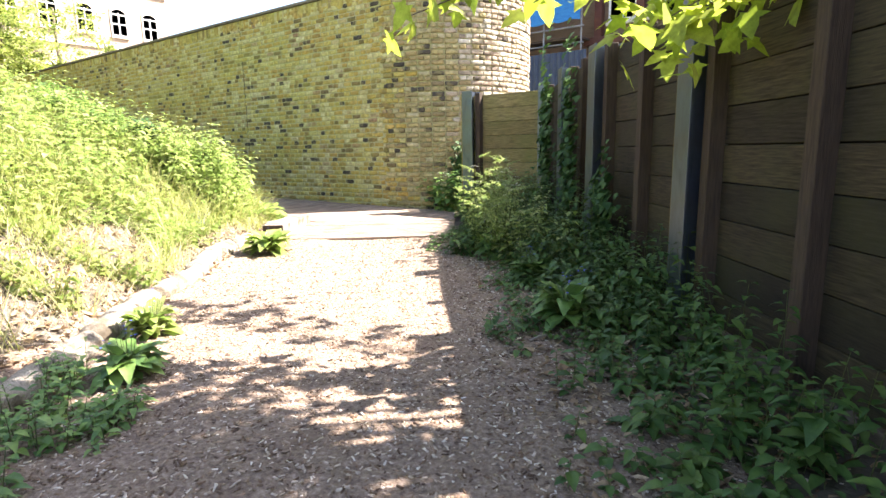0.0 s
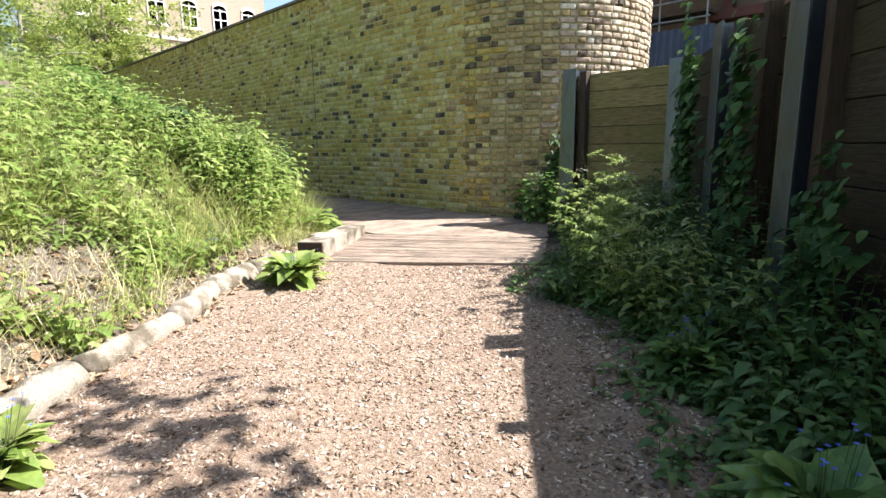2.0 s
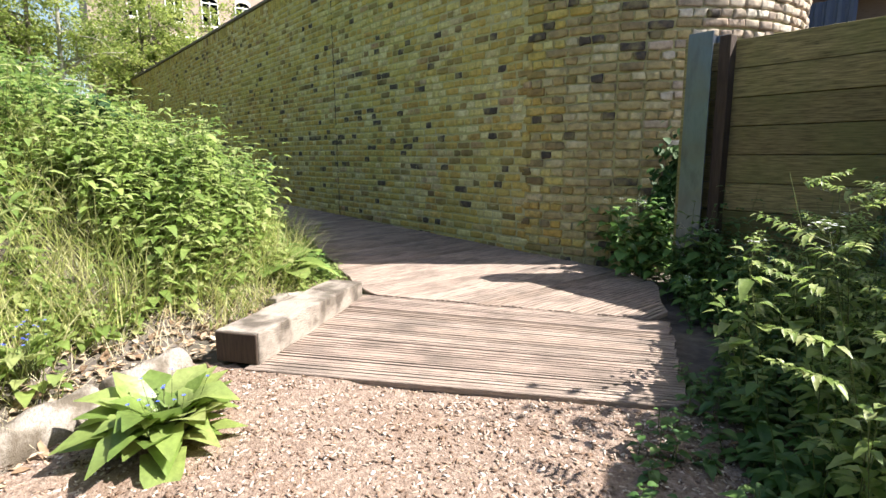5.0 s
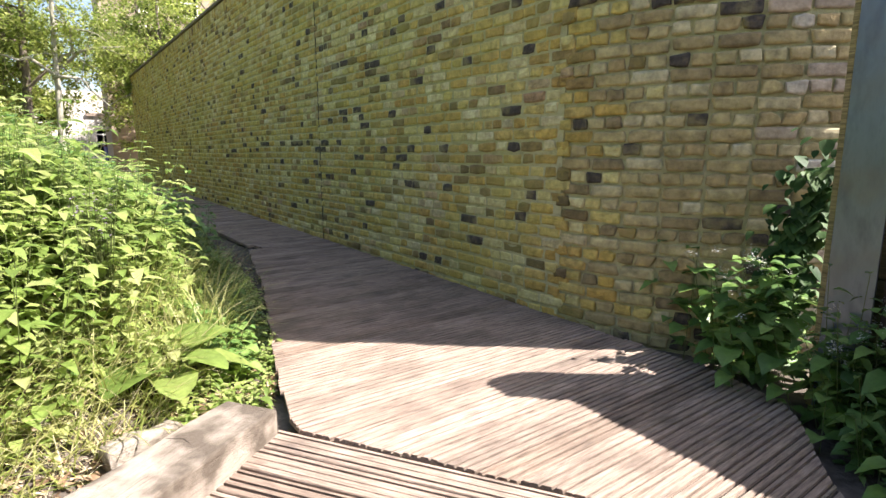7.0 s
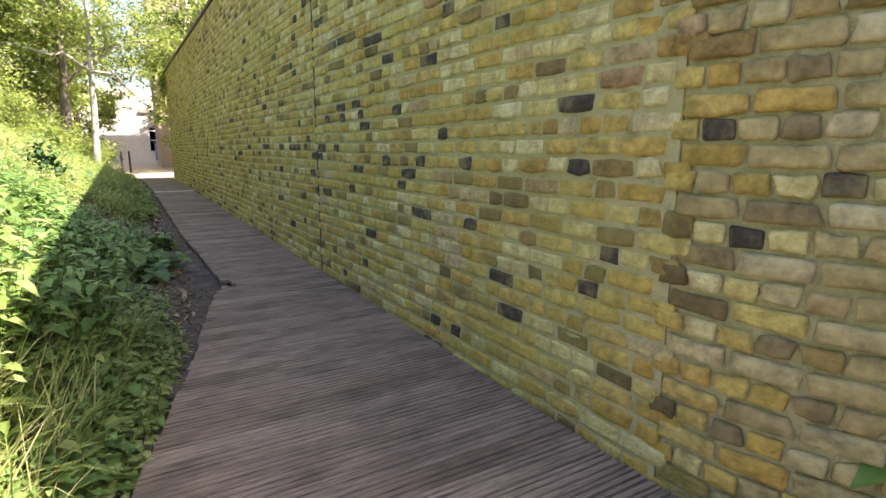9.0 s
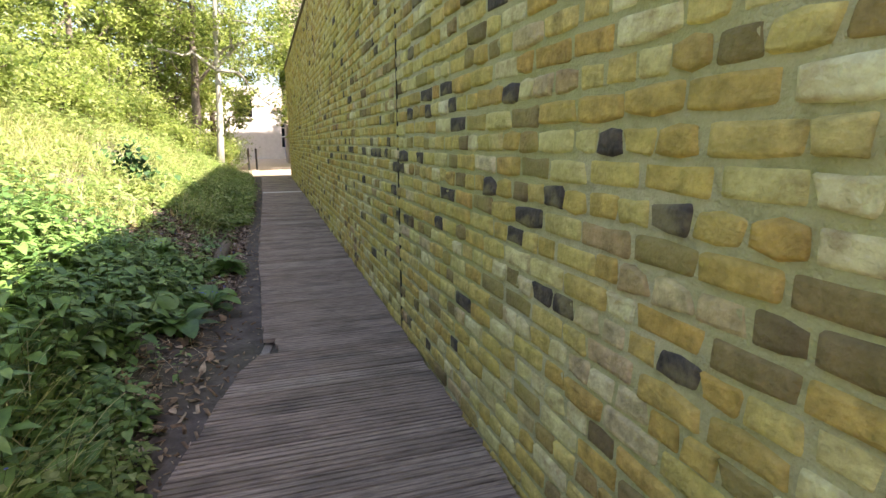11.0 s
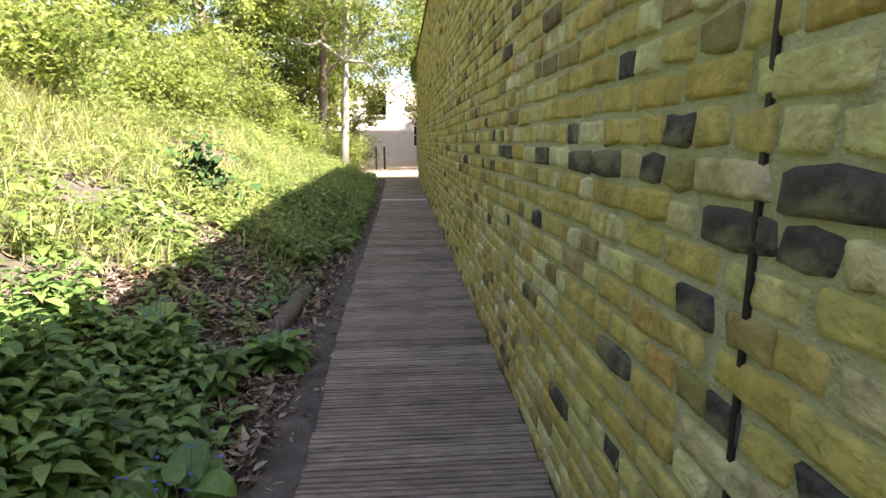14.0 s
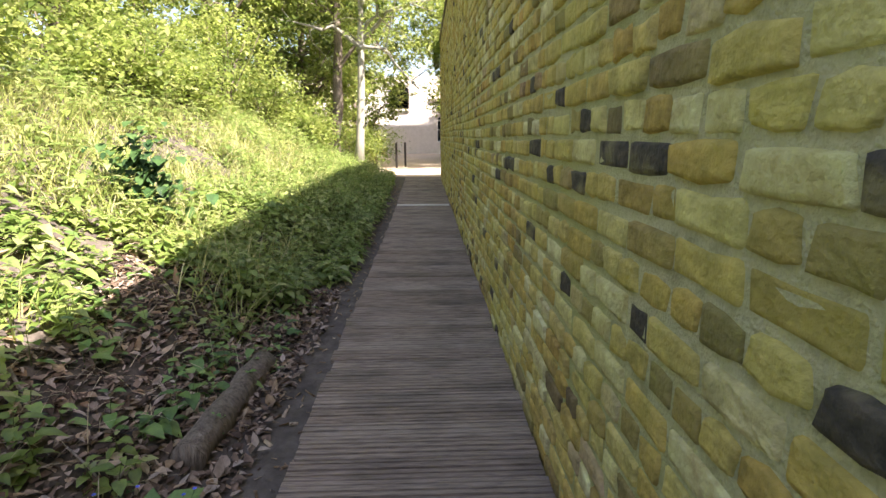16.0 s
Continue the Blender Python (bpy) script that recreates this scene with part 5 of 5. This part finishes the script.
tree("tall tree with a straight pale trunk at the boardwalk's end", (-27.6, 5.15), 9.8, 0.13, M_PALE_BARK, 2.6, 0.42, 110, 50, 0.13, 1, limbs=6, lean=(0.0, 0.4),
     extra=(((0, 0.15, 3.6), (1.0, 2.2, 4.5)), ((0, 0.15, 3.5), (0.6, -2.0, 4.1)), ((0, 0.1, 3.4), (0.7, 1.8, 2.3)), ((0, 0.15, 3.7), (1.0, 1.2, 4.9))))
tree("leafy tree with a brown trunk", (-29.2, 4.2), 8.5, 0.2, M_BARK, 2.4, 0.35, 110, 46, 0.13, 2, lean=(0.2, 0.5))
WOOD = [(-31, 2.5, 9, 3.0), (-29.5, -0.5, 8, 2.8), (-26, 1.0, 7.5, 2.5), (-23.5, -1.5, 7, 2.6), (-21, 0.3, 6.5, 2.2), (-33.5, 0.0, 10, 3.2), (-19, -3.5, 7.5, 2.8),
        (-38, 3.5, 10, 3.2), (-16.5, -1.8, 6.0, 2.0), (-14.5, -4.6, 7.0, 2.6), (-24.5, -6.5, 9, 3.2), (-30, -6, 10, 3.5), (-40, -2.5, 11, 3.8), (-18, -8, 9, 3.4), (-11.5, -6.5, 7, 2.6),
        (-30.5, 9.6, 9.5, 2.6), (-32.5, 13.0, 10.5, 3.0), (-35, 9.5, 11, 3.0), (-28.6, 3.0, 6.5, 2.0), (-33.3, 4.4, 8.0, 2.6)]
for i, (tx, ty, th, tr) in enumerate(WOOD):
    tree("bright green leafy tree of the wood above the bank", (tx * 1.08, ty), th, 0.1 + 0.008 * th, M_BARK, tr, 0.15, 120, 44, 0.17, 10 + i, limbs=6)


for i, (tx, ty, th, tr) in enumerate([(-48.0, 12.5, 9, 2.6), (-44.5, 2.5, 10, 3.0), (-34.5, 9.4, 8.5, 3.2), (-38.5, 10.2, 9.0, 3.2)]):
    tree("leafy tree arching over the yard", (tx, ty), th, 0.18, M_BARK, tr, 0.36, 130, 46, 0.15, 70 + i, limbs=7, group="trees over the yard")


def shrub(label, base, h, w, seed, clumps=70, per=36, size=0.095):
    r = np.random.default_rng(seed)
    x, y = base
    thing = empty("shrub", label, "shrub", "shrubs on the bank", at=(x, y, float(ground_z(x, y)) - 0.05))
    bm = bmesh.new()
    tips = []
    for k in range(7):
        a = r.uniform(0, 6.28)
        e = np.array([math.cos(a) * w * r.uniform(0.3, 0.9), math.sin(a) * w * r.uniform(0.3, 0.9), h * r.uniform(0.6, 1.0)])
        tube(bm, limb_path((0, 0, 0), e, r, 0.1, 5, 0.08), [0.025, 0.02, 0.014, 0.009, 0.004], 5)
        tips.append(e)
    part("framework", bm, M_BARK, thing, smooth=True)
    c = r.normal(0, 1, (clumps, 3))
    c = c / np.linalg.norm(c, axis=1, keepdims=True) * r.uniform(0.4, 1.0, (clumps, 1)) * np.array([w, w, h * 0.5]) + np.array([0, 0, h * 0.55])
    V, F = leaf_cloud(np.concatenate([c, np.array(tips)]), r.uniform(0.12, 0.28, clumps + 7), per, size, r)
    tagged(obj("foliage", fast_mesh("foliage", V, F, M_TREE_LEAF), thing), kind="stuff")


SHRUBS = [(-12.5, 0.9, 1.6, 0.9), (-15.0, 1.0, 1.8, 1.1), (-17.0, 1.6, 1.7, 1.0), (-19.0, 1.4, 2.2, 1.2), (-21.0, 2.2, 2.0, 1.1), (-22.8, 2.6, 2.4, 1.2), (-24.2, 3.2, 1.7, 0.9), (-23.6, 4.4, 1.1, 0.6), (-10.0, -0.6, 1.7, 1.1), (-27.8, 5.0, 1.5, 0.8),
          (-13.6, -0.9, 2.4, 1.3), (-17.5, -0.2, 2.6, 1.4), (-8.4, -2.0, 1.8, 1.2), (-26.6, 2.6, 2.6, 1.3), (-29.2, 4.0, 2.2, 1.1), (-31.5, 5.2, 1.7, 0.9), (-20.0, 3.0, 1.2, 0.8), (-16.0, 2.6, 1.3, 0.8), (-18.2, 3.0, 1.3, 0.8), (-14.0, 1.9, 1.4, 0.9), (-11.6, 1.9, 1.2, 0.8), (-25.4, 3.9, 1.6, 0.8), (-20.5, -1.4, 3.0, 1.5), (-23.0, 0.8, 3.0, 1.4), (-28.5, 1.5, 3.2, 1.5), (-7.0, -3.4, 1.9, 1.2), (-9.2, -2.8, 2.2, 1.3)]
for i, (sx, sy, sh, sw) in enumerate(SHRUBS):
    shrub("sunlit leafy shrub at the wood's edge", (sx * 1.08, sy - 0.15), sh * (0.72 if sx > -22 else 1.0), sw, 40 + i)


# ---- maple over the fence ----
def lobed(P, D, U, L):
    """Five-lobed leaves as fans of quads."""
    ang = np.array([180, 140, 105, 75, 52, 28, 0, -28, -52, -75, -105, -140]) * np.pi / 180
    rad = np.array([0.12, 0.42, 0.3, 0.72, 0.42, 0.6, 1.0, 0.6, 0.42, 0.72, 0.3, 0.42])
    n = len(P)
    D = unit(D)
    S = unit(np.cross(D, U))
    N = np.cross(S, D)
    pts = P[:, None] + (D[:, None] * (np.cos(ang) * rad)[None, :, None] + S[:, None] * (np.sin(ang) * rad)[None, :, None] - N[:, None] * (rad ** 2 * 0.16)[None, :, None]) * L[:, None, None]
    V = np.concatenate([P[:, None], pts], 1).reshape(-1, 3)
    q = np.array([(0, 1, 2, 3), (0, 3, 4, 5), (0, 5, 6, 7), (0, 7, 8, 9), (0, 9, 10, 11), (0, 11, 12, 1)])
    F = (q[None] + (np.arange(n) * 13)[:, None, None]).reshape(-1, 4)
    return V, F


DAPPLE_SPRIGS = ((-3.0, 1.95, 36), (-2.15, 2.0, 18), (-3.57, 1.8, 36), (-3.3, 2.06, 16))


def maple():
    r = np.random.default_rng(90)
    base = np.array([2.7, 5.2, float(ground_z(2.7, 5.2)) - 0.1])
    thing = empty("maple_tree", "young maple behind the fence with bright lobed leaves", "tree", at=tuple(base))
    bm = bmesh.new()
    tube(bm, limb_path((0, 0, 0), (-0.5, -0.5, 5.2), r, 0, 8, 0.08), [0.16, 0.14, 0.13, 0.12, 0.1, 0.08, 0.06, 0.03], 12)
    part("trunk", bm, M_BARK, thing, smooth=True)
    P, D = [], []
    sprays = [((-0.2, -0.2, 2.6), (-3.42, -2.38, 1.8), 100, 0.27), ((-0.2, -0.2, 2.7), (-3.9, -2.6, 2.0), 24, 0.13), ((-0.25, -0.2, 2.9), (-4.5, -2.95, 1.95), 26, 0.14)]
    for a, b, n, s in sprays:
        bm = bmesh.new()
        lp = limb_path(a, b, r, 0.45, 8, 0.05)
        tube(bm, lp, [0.035, 0.03, 0.025, 0.02, 0.014, 0.01, 0.006, 0.003], 6)
        part("branch", bm, M_BARK, thing, smooth=True)
        tip = np.array(lp[7])
        back = unit((np.array(lp[4]) - tip)[None])[0]
        k = r.uniform(0, 1.0, n)
        P.append(tip + back * (k * 0.75)[:, None] + r.normal(0, s * 0.62, (n, 3)) * np.array([1, 1, 0.75]))
    for i in range(104):
        a, rad, hz = r.uniform(0, 6.28), math.sqrt(r.uniform(0.0, 1.0)), r.uniform(3.7, 5.3)
        e = np.array([-1.6 + math.cos(a) * rad * 2.4, -2.72 + math.sin(a) * rad * 1.15, hz])
        bm = bmesh.new()
        lp = limb_path((-0.3, -0.3, r.uniform(2.8, 4.6)), e, r, 0.2, 6, 0.08)
        tube(bm, lp, [0.04, 0.03, 0.022, 0.015, 0.01, 0.004], 6)
        part("branch", bm, M_BARK, thing, smooth=True)
        n = 200
        P.append(e + r.normal(0, 1, (n, 3)) * np.array([0.42, 0.34, 0.25]))
    # unseen sprigs added up-sun of each ground point to cast dapples there
    for sx, sy, m in DAPPLE_SPRIGS:
        e = np.array([sx, sy, 0.0]) + np.array(SUN) / SUN.z * 4.3 - base
        bm = bmesh.new()
        tube(bm, limb_path((-0.4, -0.4, 3.9), e, r, 0.2, 6, 0.06), [0.03, 0.022, 0.016, 0.01, 0.007, 0.003], 6)
        part("branch", bm, M_BARK, thing, smooth=True)
        P.append(e + r.normal(0, 1, (m, 3)) * np.array([0.17, 0.17, 0.1]))
    P = np.concatenate(P)
    n = len(P)
    a = r.uniform(0, 6.28, n)
    D = np.stack([np.cos(a), np.sin(a), r.uniform(-1.6, 0.0, n)], -1)
    U = np.stack([r.normal(0, 0.5, n), r.normal(0, 0.5, n), np.ones(n)], -1)
    tagged(obj("leaves", fast_mesh("leaves", *lobed(P, D, U, np.where(np.arange(n) < 150, 0.125, 0.115) * r.uniform(0.7, 1.3, n)), M_MAPLE, True), thing), kind="stuff")


maple()


# ---- buildings beyond ----
def arch_window(name, parent, w, h, mat_frame, m, panes=2):
    """A window with a segmental arched head: reveal, glass, frame bars, sill. Faces -y before m."""
    win = obj(name, None, parent)
    win.matrix_world = m
    pts = [(-w / 2, 0), (w / 2, 0), (w / 2, h * 0.8)] + [(w / 2 * math.cos(a), h * 0.8 + h * 0.2 * math.sin(a)) for a in np.linspace(0.3, math.pi - 0.3, 7)] + [(-w / 2, h * 0.8)]
    bm = bmesh.new()
    f = bm.faces.new([bm.verts.new((px, -0.02, pz)) for px, pz in pts])
    bmesh.ops.solidify(bm, geom=[f], thickness=0.01)
    part("pane", bm, M_GLASS, win)
    bm = bmesh.new()
    for px in np.linspace(-w / 2, w / 2, panes + 1):
        box(bm, (px - 0.035, -0.07, 0), (px + 0.035, -0.035, h * 0.86))
    for pz in (0.04, h * 0.45, h * 0.8):
        box(bm, (-w / 2, -0.065, pz - 0.035), (w / 2, -0.036, pz + 0.035))
    part("window_frame", bm, mat_frame, win)
    bm = bmesh.new()
    box(bm, (-w / 2 - 0.1, -0.16, -0.12), (w / 2 + 0.1, -0.03, -0.01), bevel=0.01)
    part("sill", bm, M_TRIM, win)
    bm = bmesh.new()
    for (ax, az), (bx, bz) in zip(pts[3:-1], pts[4:-1]):
        bm.faces.new([bm.verts.new(q) for q in ((ax, -0.03, az), (bx, -0.03, bz), (bx * 1.1, -0.03, bz + 0.22), (ax * 1.1, -0.03, az + 0.22))])
    r = bmesh.ops.extrude_face_region(bm, geom=bm.faces[:])
    bmesh.ops.translate(bm, verts=[v for v in r["geom"] if isinstance(v, bmesh.types.BMVert)], vec=(0, -0.04, 0))
    part("arch_head", bm, M_TRIM, win)
    return win


def pale_building():
    b = empty("brick_building", "tall pale brick building with arched windows beyond the wall", "building", kind="structure")
    bm = bmesh.new()
    box(bm, (-43.7, 8.0, -0.2), (-40.5, 22.3, 14.9))
    part("walls", bm, M_PALE_WALL, b)
    bm = bmesh.new()
    box(bm, (-44.0, 7.7, 14.9), (-40.2, 22.6, 15.2))
    box(bm, (-40.5, 8.0, 12.2), (-40.36, 22.34, 12.45))
    box(bm, (-40.5, 8.0, 8.3), (-40.38, 22.34, 8.5))
    part("cornice", bm, M_TRIM, b)
    for wz in (1.2, 5.2, 9.2, 12.9):
        for wy in (21.0, 18.9, 16.8, 14.7, 12.6, 10.5):
            arch_window("window", b, 1.0, 1.75, M_FRAME_WHITE, pose(-40.5, wy, wz, 0, 0, 90))
            if wz > 9.5 and wy < 12:
                break


def arch_building():
    b = empty("arch_building", "pale rendered brick building with a wide arched window", "building", kind="structure")
    bm = bmesh.new()
    box(bm, (-60, -2.0, -0.4), (-51, 8.0, 5.6))
    box(bm, (-60, 8.0, 3.0), (-51, 24.0, 5.6))
    box(bm, (-60, 9.4, -0.4), (-51, 24.0, 3.0))
    box(bm, (-60, 8.0, -0.4), (-51, 9.4, 1.1))
    part("walls", bm, M_TRIM, b)
    arch_window("window", b, 1.4, 1.9, M_FRAME_WHITE, pose(-51.15, 8.7, 1.1, 0, 0, 90), 3)
    arch_window("window", b, 1.2, 1.6, M_BLACK, pose(-51.0, 5.4, 3.4, 0, 0, 90), 2)
    bm = bmesh.new()
    box(bm, (-51.25, 7.5, 3.9), (-50.85, 24, 4.1))
    part("string_course", bm, M_PALE_WALL, b)


def scaffold_building():
    b = empty("scaffolded_building", "dark brick building behind scaffolding with blue netting", "building", kind="structure")
    bm = bmesh.new()
    box(bm, (-13, 18.6, -0.2), (9, 27, 10.5))
    part("walls", bm, M_RED_WALL, b)
    for wx in (-5.9, -4.6, -3.3, -2.0, 0.5, 2.5):
        arch_window("window", b, 0.85, 1.9, M_FRAME_WHITE, pose(wx, 18.6, 5.2, 0, 0, 0), 2)
    for wx in (-6.6, -5.25, -3.95, -2.65):
        bm = bmesh.new()
        box(bm, (wx - 0.12, 18.2, 4.6), (wx + 0.12, 18.5, 9.5), bevel=0.01)
        part("column", bm, M_RUST, b, "red-brown painted column")
    bm = bmesh.new()
    box(bm, (-7.0, 18.05, 4.45), (-1.0, 18.59, 4.7), bevel=0.01)
    part("beam", bm, M_RUST, b)
    s = empty("scaffolding", "steel tube scaffolding wrapped in bright blue netting", "scaffolding")
    for px in np.arange(-12.0, -6.6, 1.3):
        bm = bmesh.new()
        tube(bm, [(px, 17.3, 0), (px, 17.3, 8.5)], [0.03, 0.03], 8)
        part("upright", bm, M_SCAFF, s)
    for pz in (4.45, 4.95, 5.95, 7.2):
        bm = bmesh.new()
        tube(bm, [(-12.4, 17.26, pz), (-6.7, 17.26, pz)], [0.03, 0.03], 8)
        part("ledger", bm, M_SCAFF, s)
    for pz in (4.6, 6.7):
        bm = bmesh.new()
        box(bm, (-12.3, 17.3, pz), (-6.8, 18.4, pz + 0.06))
        part("platform", bm, M_POST_WOOD, s, "boarded scaffold platform")
    n = 46
    for z0, z1 in ((5.15, 5.95), (6.9, 8.3)):
        V = [(-12.3 + 5.5 * i / n, 17.2 + 0.05 * math.sin(i * 1.9) * k, z0 + (z1 - z0) * k + 0.03 * math.sin(i * 0.9) * (1 - k)) for i in range(n + 1) for k in (0, 0.5, 1)]
        F = [(i * 3 + j, i * 3 + 3 + j, i * 3 + 4 + j, i * 3 + 1 + j) for i in range(n) for j in (0, 1)]
        obj("netting", fast_mesh("netting", V, F, M_NET, True), s, "bright blue debris netting")
    hb = empty("hoarding", "dark blue corrugated metal hoarding", "hoarding", kind="structure")
    bm = bmesh.new()
    x0, prev = -8.7, None
    pts = []
    while x0 < -6.4:
        pts += [(x0, 16.6), (x0 + 0.05, 16.55), (x0 + 0.11, 16.55), (x0 + 0.16, 16.6)]
        x0 += 0.2
    lo = [bm.verts.new((a, c, 0)) for a, c in pts]
    hi = [bm.verts.new((a, c, 4.1)) for a, c in pts]
    for i in range(len(pts) - 1):
        bm.faces.new((lo[i], lo[i + 1], hi[i + 1], hi[i]))
    part("sheet", bm, M_HOARD, hb)
    bm = bmesh.new()
    box(bm, (-9.6, 16.5, -0.1), (-8.72, 16.8, 4.2))
    part("brick_pier", bm, M_RED_WALL, hb)


pale_building()
arch_building()
scaffold_building()

# yard at the end of the boardwalk
yx, yy = np.meshgrid(np.arange(-50.9, -28.1, 0.6), np.arange(3.0, 22.1, 0.6), indexing="ij")
V = np.stack([yx, yy, np.maximum(ground_z(yx, yy), 0.2) + 0.02], -1).reshape(-1, 3)
idx = np.arange(yx.size).reshape(yx.shape)
F = np.stack([idx[:-1, :-1], idx[1:, :-1], idx[1:, 1:], idx[:-1, 1:]], -1).reshape(-1, 4)
tagged(obj("yard", fast_mesh("yard", V, F, M_YARD, True)), "sunlit sandy yard beyond the boardwalk", "yard", kind="structure")


def yard_post(x, y):
    z = float(ground_z(x, y))
    bm = bmesh.new()
    tube(bm, [(0, 0, -0.1), (0, 0, 0.96)], [0.045, 0.045], 10)
    tube(bm, [(0, 0, 0.96), (0, 0, 1.0)], [0.055, 0.02], 10)
    ob = tagged(part("rail_post", bm, M_BLACK, smooth=False), "slim dark brown post at the boardwalk's end", "post", "posts at the boardwalk's end")
    ob.location = (x, y, z)


yard_post(-33.1, 5.98)
yard_post(-33.7, 6.3)


def skip_bin():
    b = empty("skip", "dark blue container with white lettering in the yard", "skip", at=(-46.5, 8.9, 0.45))
    bm = bmesh.new()
    box(bm, (-0.8, -0.8, 0.12), (0.8, 1.5, 1.25), bevel=0.03)
    part("body", bm, M_SIGN, b)
    bm = bmesh.new()
    box(bm, (-0.85, -0.86, 1.25), (0.85, 1.56, 1.36), bevel=0.02)
    part("rim", bm, M_RUST, b, "red rim")
    bm = bmesh.new()
    box(bm, (0.802, -0.3, 0.72), (0.812, 0.5, 0.92))
    box(bm, (0.802, -0.1, 0.45), (0.812, 0.4, 0.52))
    box(bm, (0.802, 0.95, 0.35), (0.812, 1.3, 1.1))
    part("lettering", bm, M_FRAME_WHITE, b, "white lettering blocks")
    bm = bmesh.new()
    for q in (-0.6, 1.2):
        box(bm, (-0.7, q, 0), (0.7, q + 0.1, 0.12))
    part("skid", bm, M_BLACK, b)


skip_bin()

# ---- single bricks nearest the walk ----
brick_meshes = {}
for s, p, head, dark, k in near_keep:
    key = (id(s), dark)
    if key not in brick_meshes:
        brick_meshes[key] = fast_mesh("brick", s, PF, M_BLUE_BRICK if dark else M_BRICK_ONE, True)
    one = obj("brick", brick_meshes[key], wall)
    one.location, one.scale = p, (k, 1, 1)
